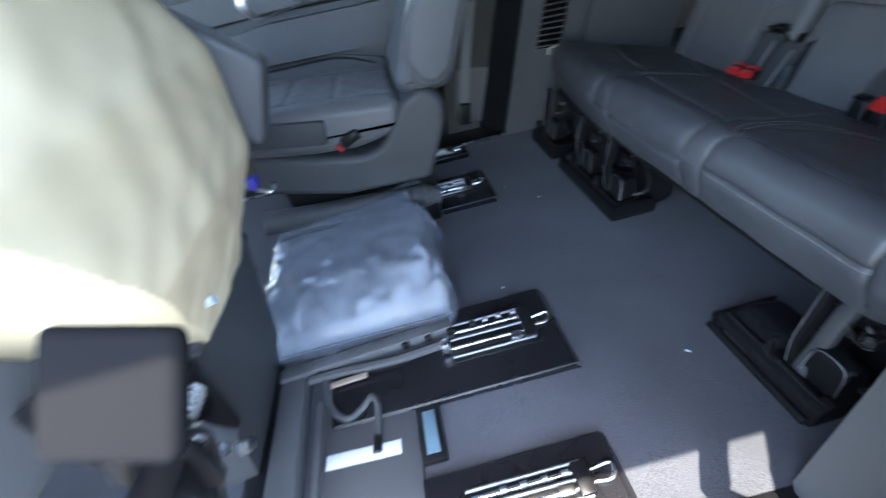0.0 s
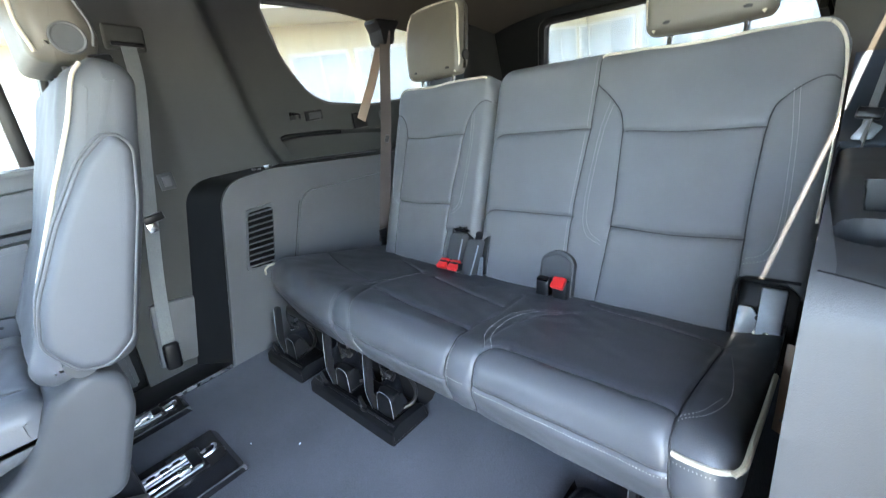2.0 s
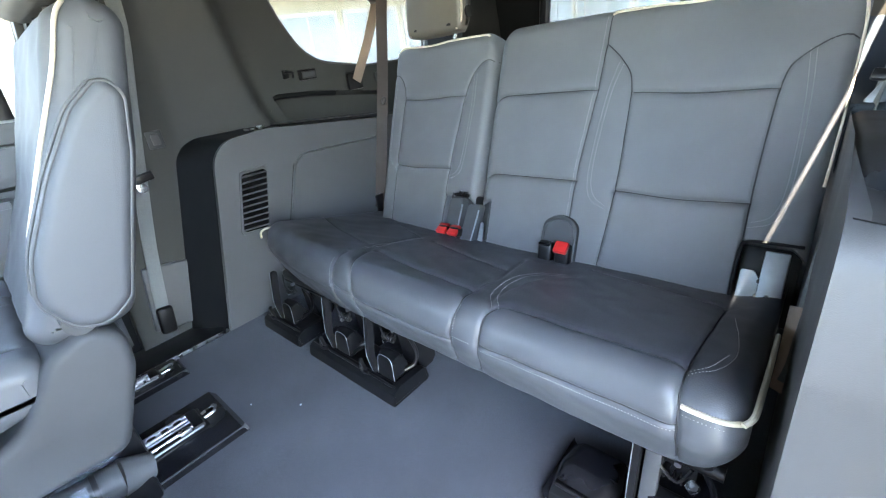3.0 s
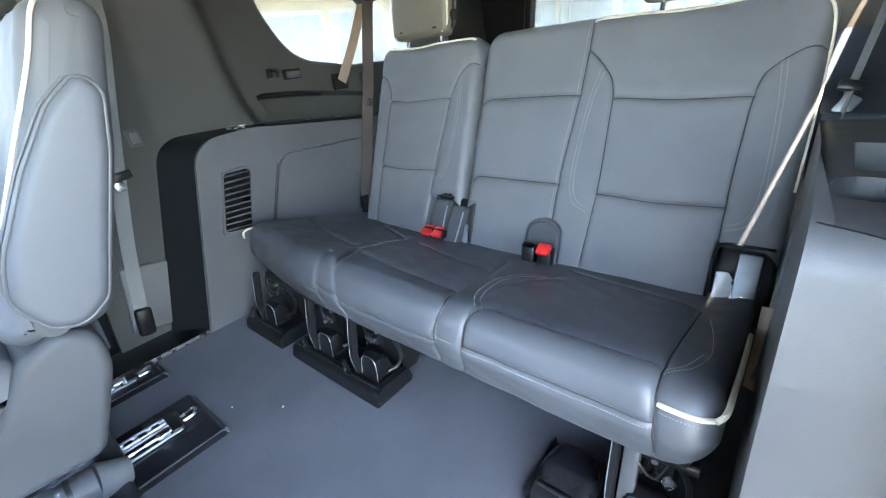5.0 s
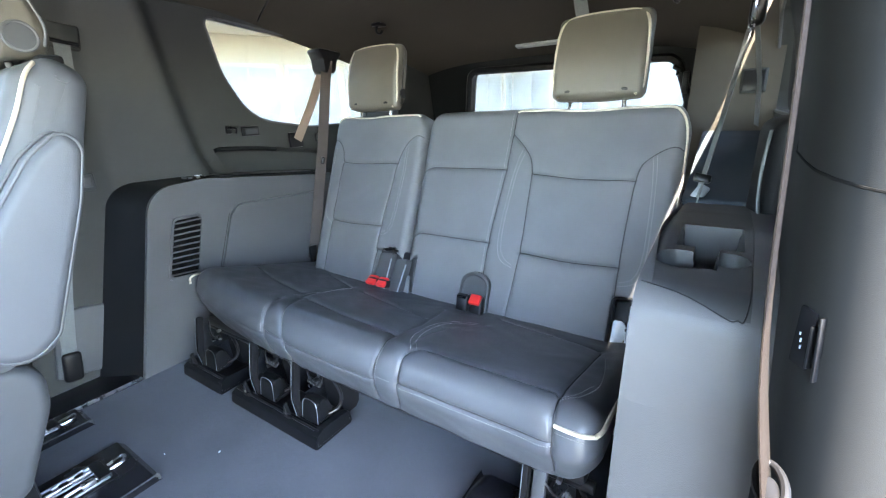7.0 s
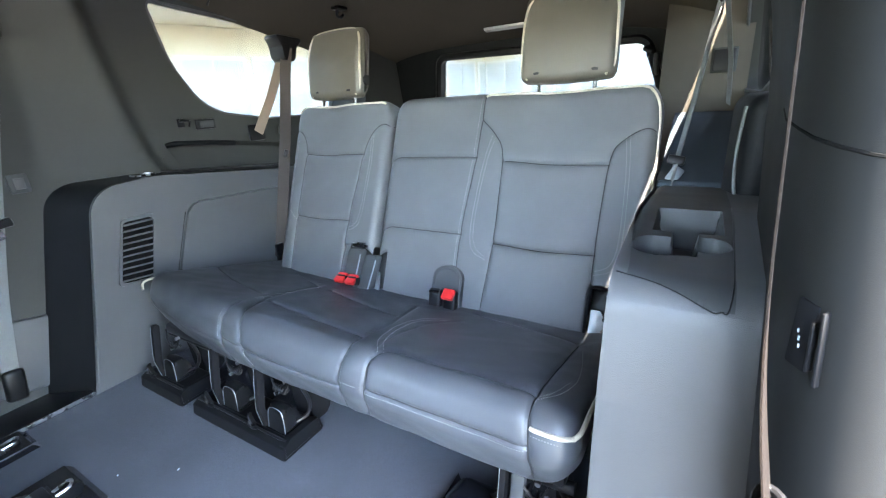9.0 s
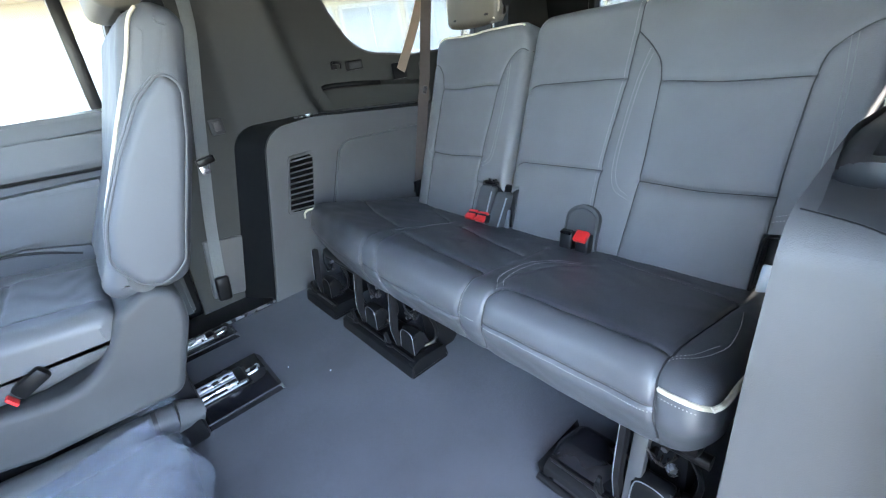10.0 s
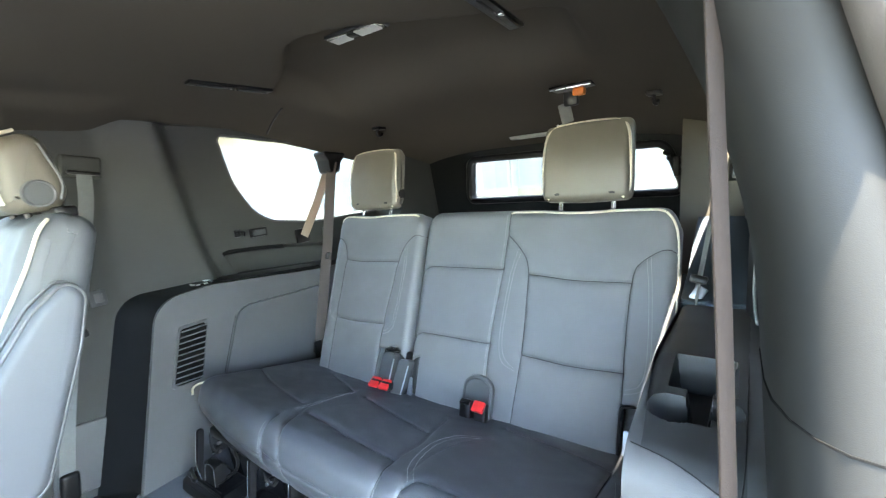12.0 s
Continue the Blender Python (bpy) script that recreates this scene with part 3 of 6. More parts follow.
bm = bmesh.new()
bmesh.ops.create_grid(bm, x_segments=200, y_segments=120, size=0.5)
for v in bm.verts:
    x, y = v.co.x * 3.16 - 0.08, v.co.y * 1.46 + YC
    v.co = (x, y, roof_z(x, y))
got = bmesh.ops.extrude_face_region(bm, geom=list(bm.faces))["geom"]
for v in got:
    if isinstance(v, bmesh.types.BMVert):
        v.co.z = 1.235
tagged(part("ceiling", bm, LINER, None), "dark taupe woven headliner over the cabin", "ceiling", kind="structure")
# roof skin over it
tagged(part("roof", rbox(-0.05, YC, 1.255, 3.3, 1.62, 0.03, 0.01), PAINT, None), "car roof above the headliner", "roof", kind="structure")
# seam where the side of the headliner meets the quarter trim
t = thing("grab_rail_slot", "narrow dark joint in the headliner above the window", "joint")
part("joint", tube([(0.57 + 0.05 * k / 6, 1.14 + 0.18 * k / 6, roof_z(0.57 + 0.05 * k / 6, 1.14 + 0.18 * k / 6) - 0.001) for k in range(7)], 0.003, 6), BLACK, t)

# tailgate with its window
bm = bmesh.new()
GATE = [(-0.20, 0.0), (1.45, 0.0), (1.45, 1.10), (-0.20, 1.10)]
GHOLE = [tuple(p) for p in outline([(0.045, 0.690, 0.03), (1.005, 0.690, 0.03), (0.970, 0.895, 0.04), (0.110, 0.880, 0.05)], 5)]


def gate_x(z):
    return 1.62 - 0.16 * z


edges = []
for line in (GATE, GHOLE):
    vs = [bm.verts.new((gate_x(p[1]), p[0], p[1])) for p in line]
    edges += [bm.edges.new((vs[k], vs[(k + 1) % len(vs)])) for k in range(len(vs))]
bmesh.ops.triangle_fill(bm, use_beauty=True, use_dissolve=False, edges=edges)
got = bmesh.ops.extrude_face_region(bm, geom=list(bm.faces))["geom"]
bmesh.ops.translate(bm, vec=(0.06, 0, 0), verts=[v for v in got if isinstance(v, bmesh.types.BMVert)])
tagged(part("wall_tailgate", bm, DARK_TRIM, None, smooth=False), "charcoal tailgate lining round the rear window", "tailgate", kind="structure")
bm = bmesh.new()
a, b = ([bm.verts.new((gate_x(p[1]) + d, p[0], p[1])) for p in ((0.03, 0.66), (1.2, 0.66), (1.14, 0.95), (0.08, 0.95))] for d in (0.042, 0.046))
bm.faces.new(a)
bm.faces.new(b[::-1])
for k in range(4):
    bm.faces.new((a[k], b[k], b[(k + 1) % 4], a[(k + 1) % 4]))
pane = tagged(part("window_rear", bm, GLASS, None), "rear window pane of the tailgate", "window", kind="structure")
frame_line = [(gate_x(p[1]) - 0.004, p[0], p[1]) for p in GHOLE]
tagged(part("trim_rear_window", tube(frame_line + frame_line[:1], 0.016, 8), BLACK, None), "black frame round the rear window", "trim", kind="structure")
# rear pillars beside the tailgate
for far in (True, False):
    bm = prism([(1.16, 0.45, 0.02), (1.26, 0.93, 0.05), (1.30, 1.03, 0.02), (1.56, 1.03, 0.02), (1.60, 0.45, 0.02)], 1.215, 1.44, 0.02, 6)
    o = part("trim_rear_pillar_far" if far else "trim_rear_pillar_near", bm, PILLAR if far else TAUPE_TRIM, None)
    if not far:
        flip(o)
    tagged(o, "charcoal rear pillar trim beside the tailgate" if far else "taupe rear pillar trim with a dark grille", "trim", kind="structure")
t = thing("speaker_grille", "dark rounded rectangular grille in the rear pillar trim", "grille")
part("grille", rbox(1.226, -0.124, 0.775, 0.010, 0.056, 0.062, 0.004, rot=(0, 11.8, 0), seg=3), BLACK, t)
part("grille_rim", rbox(1.2285, -0.124, 0.775, 0.010, 0.064, 0.070, 0.004, rot=(0, 11.8, 0), seg=3), PILLAR, t)
SHELF = [(0.66, 0.40, 0), (0.66, 0.524, 0.01), (0.84, 0.545, 0.05), (1.12, 0.625, 0.06), (1.30, 0.648, 0.02), (1.30, 0.40, 0)]
shelf = flip(part("trim_rear_shelf_near", prism(SHELF, 1.268, 1.47, 0.012, 8), SIDE_CLOTH, None))
tagged(shelf, "blue-grey side trim rising behind the cup holder tray", "trim", kind="structure")
t = thing("side_cover", "dark rounded cover with a pale edge against the side trim", "cover")
part("shell", rbox(0.60, -0.172, 0.595, 0.14, 0.070, 0.200, 0.030, rot=(0, 0, 8), seg=5), DARK_TRIM, t)
part("edge_piping", tube(smooth_line([(0.535, -0.142, 0.675), (0.531, -0.139, 0.60), (0.534, -0.146, 0.53), (0.545, -0.165, 0.500)], 6), 0.0028, 8), GREY_WEB, t)
t = thing("gate_latch", "small black latch bracket beside the rear window", "latch")
part("bracket", rbox(1.455, 0.072, 0.79, 0.02, 0.02, 0.075, 0.005), BLACK, t)
part("ball", rod((1.44, 0.085, 0.83), (1.46, 0.115, 0.845), 0.008), BLACK, t)
part("pivot", rod((1.452, 0.102, 0.815), (1.46, 0.102, 0.855), 0.005), BLACK, t)

tagged(part("wall_body_far", rbox(-0.14, 1.475, 0.29, 0.34, 0.05, 0.72, 0.01), BLACK, None), "dark door jamb behind the far trim", "body panel", kind="structure")
# unseen plain wall that closes the front and blocks light below the windscreen
tagged(part("wall_front", rbox(-1.62, YC, 0.41, 0.05, 1.6, 0.84, 0.01), TRIM, None), "unseen plain dark wall added to close the front and block light", "wall", kind="structure")

# near rear pillar and door frame
bm = bmesh.new()
PIL = [(0.30, -0.150), (0.12, -0.142), (0.03, -0.132), (-0.015, -0.1325), (-0.036, -0.1355), (-0.052, -0.1425), (-0.063, -0.153), (-0.0675, -0.166), (-0.066, -0.180), (-0.058, -0.193), (-0.046, -0.201)]
zs = [-0.02 + 1.10 * k / 44 for k in range(45)]


def pil_x(z):
    return 0.10 * (z - 0.65) - 2.0 * max(0.0, z - 0.85) ** 1.5


def pil_y(z):
    return 0.07 * (z - 0.60) + 1.0 * max(0.0, z - 0.72) ** 2


rows = []
for z in zs:
    rows.append([bm.verts.new((x + pil_x(z), y + pil_y(z), z)) for x, y in PIL])
for a, b in zip(rows, rows[1:]):
    for k in range(len(PIL) - 1):
        bm.faces.new((a[k], a[k + 1], b[k + 1], b[k]))
tagged(part("trim_pillar_near", bm, SHADED_TRIM, None), "charcoal pillar trim beside the open door", "trim", kind="structure")
bm = bmesh.new()
SEAL = [(-0.044, -0.2005), (-0.056, -0.203), (-0.064, -0.210), (-0.064, -0.219), (-0.056, -0.227), (-0.040, -0.232)]
rows = [[bm.verts.new((x + pil_x(z), y + pil_y(z), z)) for x, y in SEAL] for z in zs]
for a, b in zip(rows, rows[1:]):
    for k in range(len(SEAL) - 1):
        bm.faces.new((a[k], a[k + 1], b[k + 1], b[k]))
tagged(part("trim_door_seal", bm, SEAL_RUBBER, None), "soft rubber seal round the door opening, coloured paler as if lit", "seal", kind="structure")
bm = bmesh.new()
JAMB = [(-0.032, -0.2345), (-0.040, -0.237), (-0.042, -0.245), (-0.030, -0.253), (0.02, -0.282), (0.9, -0.337)]
rows = [[bm.verts.new((x + pil_x(z), y + pil_y(z), z)) for x, y in JAMB] for z in zs]
for a, b in zip(rows, rows[1:]):
    for k in range(len(JAMB) - 1):
        bm.faces.new((a[k], a[k + 1], b[k + 1], b[k]))
tagged(part("wall_body_near", bm, PAINT, None), "glossy pale painted body side behind the door opening", "body panel", kind="structure")
bm = bmesh.new()
rows = [[bm.verts.new((x + pil_x(z), y + pil_y(z), z)) for x, y in ((-0.040, -0.232), (-0.024, -0.2333), (-0.032, -0.2345))] for z in zs]
for a, b in zip(rows, rows[1:]):
    for k in range(2):
        bm.faces.new((a[k], a[k + 1], b[k + 1], b[k]))
tagged(part("trim_seal_gap", bm, VOID, None), "dark gap between the door seal and the body", "seal", kind="structure")
t = thing("trim_joint", "thin dark joint across the pillar trim", "joint")
jz = 0.690
part("joint", tube([(x + pil_x(jz - 0.02 * k / 8) + (0.0005 if k > 2 else 0.0), y + pil_y(jz - 0.02 * k / 8) - (0.0004 if k < 3 else 0.0), jz - 0.02 * k / 8) for k, (x, y) in enumerate(PIL[1:])], 0.0012, 6), VOID, t)
# header over the near door opening, in the trim darkened for shade
tagged(part("trim_door_header_near", rbox(-0.80, -0.155, 1.085, 1.62, 0.13, 0.11, 0.03), SHADED_TRIM, None), "charcoal roof rail over the door opening", "trim", kind="structure")
tagged(part("trim_door_header_far", rbox(-0.85, mirror(-0.185), 1.085, 1.55, 0.16, 0.11, 0.03), PILLAR, None), "charcoal roof rail over the far door", "trim", kind="structure")
# out-of-view side wall added ahead of the opening to keep light out
tagged(part("wall_unseen_near", rbox(-1.42, -0.22, 0.30, 0.62, 0.10, 0.80, 0.02), TRIM, None), "unseen plain wall ahead of the door opening, added to block light", "wall", kind="structure")
# near sill
tagged(part("sill_near", rbox(-0.65, -0.125, -0.005, 1.25, 0.20, 0.03, 0.006), BLACK, None), "black door sill plate", "sill", kind="structure")
tagged(part("sill_far", rbox(-0.60, 1.35, -0.002, 1.20, 0.135, 0.026, 0.005), BLACK, None), "black door sill plate beside the carpet", "sill", kind="structure")
tagged(part("sill_strip", rbox(-0.60, 1.278, 0.006, 1.20, 0.006, 0.010, 0.002), STEEL, None), "thin bright strip along the sill", "trim", kind="structure")


# ---- rear bench ----
B0, BD, BN = Vector((0.505, 0, 0.22)), Vector((0.37, 0, 0.929)), Vector((-0.929, 0, 0.37))


def hb(y, h):
    p = B0 + h * BD
    return (y, p.x, p.z)


def at_back(y, h, d=0.0):
    """A place d metres in front of the backrest's plane."""
    p = B0 + h * BD + d * BN
    return Vector((p.x, y, p.z))


def back_profile(top, thick):
    def c(h, d, r):
        p = B0 + h * BD - d * BN
        return (p.x, p.z, r)
    return [c(-0.06, thick * 0.5, 0), c(-0.06, 0.0, 0.03), c(top, 0.0, 0.030), c(top, thick, 0.03), c(-0.06, thick, 0.02)]


def top_wave(y0, y1, dip, mid):
    """The top edge is rounded at both ends and dips a little under the head restraint."""
    def f(y):
        e, r = max(0.002, min(y - y0, y1 - y, 0.045)), 0.045
        h = -min(0.026, r - math.sqrt(r * r - (r - e) ** 2)) - dip * math.exp(-((y - mid) / 0.085) ** 2)
        return (h * BD.x, h * BD.z)
    return f


def stitch_all(pad, lines, parent):
    for line in lines:
        tagged(pad.stitches([line], parent), kind="stuff")


bench = thing("rear_bench_seat", "dark grey leather rear bench seat with white stitching and beige piping", "bench seat")

CRE, WID = 0.0085, 0.0026


def step(v, soft=0.006):
    return np.clip(v / soft + 0.5, 0, 1)


def corner_cut(y0, y1, h1, depth):
    """A pocket pressed into the foot of the backrest's face."""
    def f(y, x, z):
        h = (x - B0.x) * BD.x + (z - B0.z) * BD.z
        d = -((x - B0.x) * BN.x + (z - B0.z) * BN.z)
        return depth * step(y - y0) * step(y1 - y) * step(h1 - h) * step(h + 0.045) * (d < 0.03)
    return f


near_cut, tower_cut = corner_cut(-0.05, 0.084, 0.098, 0.045), corner_cut(0.640, 0.80, 0.108, 0.030)
wide = Pad(back_profile(0.548, 0.10), -0.012, 0.676, 0.026, 250, 320, seed=1.0, waver=0.0006, belly=0.0015, taper=top_wave(-0.012, 0.676, 0.006, 0.204), dent=lambda y, x, z: near_cut(y, x, z) + tower_cut(y, x, z), creases=[
    ([hb(0.323, 0.370), hb(0.080, 0.368)], CRE, WID), ([hb(0.327, 0.166), hb(0.085, 0.166)], CRE, WID),
    ([hb(0.394, 0.474), hb(0.354, 0.438), hb(0.330, 0.394), hb(0.325, 0.30), hb(0.325, 0.168), hb(0.338, -0.03)], 0.005, 0.0024),
    ([hb(-0.006, 0.460), hb(0.056, 0.420), hb(0.076, 0.384), hb(0.082, 0.30), hb(0.084, 0.166), hb(0.080, -0.03)], 0.005, 0.0024),
    ([hb(0.394, 0.56), hb(0.399, 0.384), hb(0.416, 0.177), hb(0.413, -0.03)], 0.005, 0.0024),
    ([hb(0.672, 0.377), hb(0.402, 0.379)], CRE, WID), ([hb(0.676, 0.178), hb(0.415, 0.180)], CRE, WID)])
wide.mesh("backrest", LEATHER, bench)
wide.seams(bench)
stitch_all(wide, [[hb(0.042, 0.433), hb(0.034, 0.337), hb(0.031, 0.20), hb(0.043, 0.140), hb(0.079, 0.124)],
                  [hb(0.050, 0.429), hb(0.041, 0.337), hb(0.038, 0.205), hb(0.049, 0.149), hb(0.079, 0.132)],
                  [hb(0.360, 0.437), hb(0.377, 0.355), hb(0.388, 0.203), hb(0.377, 0.145), hb(0.340, 0.124)],
                  [hb(0.352, 0.429), hb(0.369, 0.355), hb(0.380, 0.208), hb(0.370, 0.154), hb(0.342, 0.134)],
                  [hb(0.402, 0.545), hb(0.407, 0.384), hb(0.423, 0.177), hb(0.422, 0.03)]], bench)
wide.cord([hb(0.394, 0.546), hb(0.22, 0.541), hb(0.06, 0.546), hb(0.018, 0.536)], 0.0030, bench, lift=0.001)
wide.cord([hb(0.016, 0.535), hb(-0.002, 0.522), hb(-0.0085, 0.495), hb(-0.0105, 0.44), hb(-0.0105, 0.34), hb(-0.0085, 0.23)], 0.0030, bench, lift=0.0005)

narrow = Pad(back_profile(0.548, 0.10), 0.690, 1.078, 0.026, 160, 320, seed=2.3, waver=0.0006, belly=0.0015, taper=top_wave(0.690, 1.078, 0.006, 0.932), dent=tower_cut, creases=[
    ([hb(1.011, 0.384), hb(0.776, 0.384)], CRE, WID), ([hb(1.018, 0.185), hb(0.797, 0.185)], CRE, WID),
    ([hb(0.690, 0.497), hb(0.745, 0.450), hb(0.772, 0.390), hb(0.780, 0.32), hb(0.797, 0.187), hb(0.806, -0.02)], 0.005, 0.0024),
    ([hb(1.078, 0.485), hb(1.025, 0.430), hb(1.012, 0.385), hb(1.013, 0.32), hb(1.018, 0.185), hb(1.017, -0.02)], 0.005, 0.0024)])
narrow.mesh("backrest", LEATHER, bench)
narrow.seams(bench)
stitch_all(narrow, [[hb(0.738, 0.44), hb(0.737, 0.34), hb(0.750, 0.20), hb(0.766, 0.165), hb(0.795, 0.152)],
                    [hb(0.746, 0.44), hb(0.745, 0.34), hb(0.757, 0.21), hb(0.771, 0.174), hb(0.795, 0.161)],
                    [hb(1.050, 0.43), hb(1.054, 0.33), hb(1.053, 0.24), hb(1.044, 0.19), hb(1.02, 0.17)]], bench)
narrow.cord([hb(1.066, 0.535), hb(1.04, 0.547), hb(0.93, 0.540), hb(0.80, 0.546), hb(0.715, 0.546)], 0.0030, bench, lift=0.001)
narrow.cord([hb(1.0765, 0.50), hb(1.0775, 0.40), hb(1.0775, 0.28), hb(1.075, 0.18)], 0.0026, bench)

CUSHION = [(0.28, 0.165, 0), (0.118, 0.176, 0.03), (0.088, 0.255, 0.06), (0.116, 0.323, 0.045), (0.26, 0.282, 0.3), (0.40, 0.243, 0.3), (0.57, 0.200, 0.03), (0.57, 0.165, 0.02)]


def top_z(x):
    return 0.316 - 0.27 * max(0.0, x - 0.13)


def ct(y, x):
    """A place on the cushion's top."""
    return (y, x, top_z(x))


def cf(y, z):
    """A place on the cushion's front face."""
    return (y, 0.092, z)


def cushion_bow(y):
    """The front edge runs back towards the far end."""
    f = max(0.0, (y - 0.66) / 0.48)
    return (0.052 * f * f, 0.0)




def lift_end(g):
    """The underside rises towards the near end."""
    k = 0.62 * np.clip((0.085 - g[..., 1]) / 0.089, 0, 1) ** 2
    g[..., 2] += k * np.clip(0.272 - g[..., 2], 0, 1)
    return g


seat = Pad(CUSHION, 0.005, 1.172, 0.035, 340, 360, seed=4.0, waver=0.0010, taper=cushion_bow, reshape=lift_end, creases=[
    ([cf(0.690, 0.18), cf(0.690, 0.23), cf(0.690, 0.28), ct(0.712, 0.13), ct(0.745, 0.18), ct(0.762, 0.21)], 0.0075, 0.0026),
    ([ct(0.762, 0.21), ct(0.778, 0.25), ct(0.790, 0.32), ct(0.800, 0.42)], 0.0035, 0.0026),
    ([cf(0.758, 0.18), cf(0.758, 0.23), cf(0.758, 0.28), ct(0.765, 0.125), ct(0.785, 0.17)], 0.006, 0.0026),
    ([cf(0.372, 0.18), cf(0.362, 0.23), cf(0.358, 0.28), ct(0.356, 0.12), ct(0.340, 0.15), ct(0.323, 0.163)], 0.0075, 0.0026),
    ([ct(0.356, 0.125), ct(0.372, 0.18), ct(0.382, 0.25), ct(0.372, 0.33), ct(0.330, 0.40)], 0.0030, 0.0028),
    ([cf(0.424, 0.18), cf(0.420, 0.23), cf(0.416, 0.28), ct(0.412, 0.12), ct(0.422, 0.17)], 0.007, 0.0026),
    ([ct(0.422, 0.17), ct(0.428, 0.22), ct(0.432, 0.28), ct(0.450, 0.34), ct(0.470, 0.43)], 0.0036, 0.0028),
    ([cf(0.070, 0.18), cf(0.070, 0.23), cf(0.072, 0.28), ct(0.076, 0.125), ct(0.078, 0.25), ct(0.077, 0.42)], 0.008, 0.0026),
    ([cf(0.358, 0.264), cf(0.072, 0.264)], 0.006, 0.0022), ([cf(0.690, 0.250), cf(0.55, 0.244), cf(0.420, 0.246)], 0.006, 0.0022),
    ([ct(0.750, 0.228), ct(0.56, 0.200), ct(0.427, 0.186)], 0.009, 0.0027), ([ct(0.323, 0.163), ct(0.20, 0.158), ct(0.080, 0.158)], 0.009, 0.0027),
    ([ct(0.735, 0.410), ct(0.60, 0.370), ct(0.462, 0.332)], 0.006, 0.0027), ([ct(0.327, 0.472), ct(0.20, 0.455), ct(0.080, 0.432)], 0.006, 0.0027),
    ([ct(1.15, 0.295), ct(1.00, 0.272), ct(0.82, 0.254)], 0.007, 0.0027), ([ct(0.806, 0.42), ct(0.96, 0.465)], 0.004, 0.004),
    ([cf(0.758, 0.262), cf(0.690, 0.258)], 0.004, 0.002), ([cf(1.12, 0.250), cf(0.90, 0.246), cf(0.758, 0.250)], 0.0025, 0.002)])
seat.mesh("seat_cushion", SHADED_LEATHER, bench)
seat.seams(bench)
stitch_all(seat, [[cf(0.358, 0.258), cf(0.072, 0.258)],
                  [ct(0.354, 0.140), ct(0.384, 0.178), ct(0.406, 0.245), ct(0.412, 0.297), ct(0.392, 0.36), ct(0.352, 0.390)],
                  [ct(0.345, 0.146), ct(0.373, 0.182), ct(0.395, 0.25), ct(0.400, 0.297), ct(0.382, 0.350), ct(0.350, 0.379)],
                  [ct(0.073, 0.136), ct(0.050, 0.162), ct(0.037, 0.22), ct(0.044, 0.30), ct(0.058, 0.372)],
                  [ct(0.073, 0.145), ct(0.056, 0.168), ct(0.044, 0.22)],
                  [cf(0.068, 0.286), cf(0.024, 0.286)],
                  [ct(0.786, 0.210), ct(0.790, 0.32), ct(0.785, 0.41)], [ct(0.779, 0.212), ct(0.783, 0.32), ct(0.778, 0.41)],
                  [cf(0.683, 0.20), cf(0.683, 0.26), ct(0.702, 0.118), ct(0.728, 0.15)], [cf(0.408, 0.255), cf(0.408, 0.28), ct(0.406, 0.118)],
                  [cf(0.410, 0.262), cf(0.372, 0.262)], [cf(0.765, 0.258), cf(0.766, 0.285), ct(0.775, 0.13)]], bench)
seat.cord([cf(0.070, 0.297), cf(0.030, 0.298), (0.014, 0.096, 0.300)], 0.0034, bench)
part("piping", tube(smooth_line([(0.102, 0.012, 0.299), (0.116, 0.005, 0.303), (0.16, 0.0035, 0.300), (0.24, 0.0025, 0.280), (0.36, 0.002, 0.250)], 8), 0.0034), PIPING, bench)
part("piping", tube(smooth_line([(0.138, 1.150, 0.285), (0.146, 1.163, 0.296), (0.165, 1.168, 0.300), (0.20, 1.169, 0.294)], 6), 0.003), PIPING, bench)
# seat pan under the cushion
part("seat_pan", rbox(0.33, 0.58, 0.165, 0.36, 1.10, 0.03, 0.01), BLACK, bench)

# recliner bracket in the cut-out at the near end
TILT = (0, 21.7, 0)
part("recliner_cover", rbox(*at_back(0.038, 0.022, -0.034), 0.012, 0.088, 0.140, 0.003, rot=TILT), BLACK, bench)
part("recliner_rim", tube(smooth_line([at_back(0.084, -0.035, 0.001), at_back(0.085, 0.03, 0.001), at_back(0.083, 0.085, 0.002), at_back(0.072, 0.099, 0.002), at_back(0.035, 0.101, 0.001), at_back(-0.004, 0.101, -0.004)], 6), 0.0032), BLACK, bench)
plate = part("recliner_plate", rbox(*at_back(0.028, 0.028, 0.002), 0.010, 0.036, 0.118, 0.003, rot=TILT), DULL, bench, "dull steel recliner plate")
part("plate_slot", rbox(*at_back(0.030, -0.010, 0.0076), 0.0012, 0.007, 0.030, 0.0005, rot=TILT), VOID, plate)
part("plate_slot_rim", tube([at_back(0.030 + 0.006 * math.cos(a), -0.008 + 0.018 * math.sin(a), 0.008) for a in [math.pi * k / 10 for k in range(11)]], 0.0014, 6), STEEL, plate)
arm = part("recliner_arm", prism([(-0.015, -0.046, 0.002), (-0.015, 0.030, 0.010), (-0.006, 0.044, 0.004), (0.014, 0.044, 0.003), (0.015, -0.046, 0.002)], -0.004, 0.004, 0.0015), DULL, bench)
arm.matrix_world = Matrix.Translation(at_back(0.062, 0.004, -0.006)) @ pose(0, 0, 0, 0, 21.7, 0) @ pose(0, 0, 0, 0, 0, 90)
for k in range(3):
    part("recliner_bolt", rod(at_back(0.045, -0.02 + 0.026 * k, -0.004), at_back(0.045, -0.02 + 0.026 * k, 0.006), 0.0045, 8), BLACK if k != 1 else STEEL, bench)

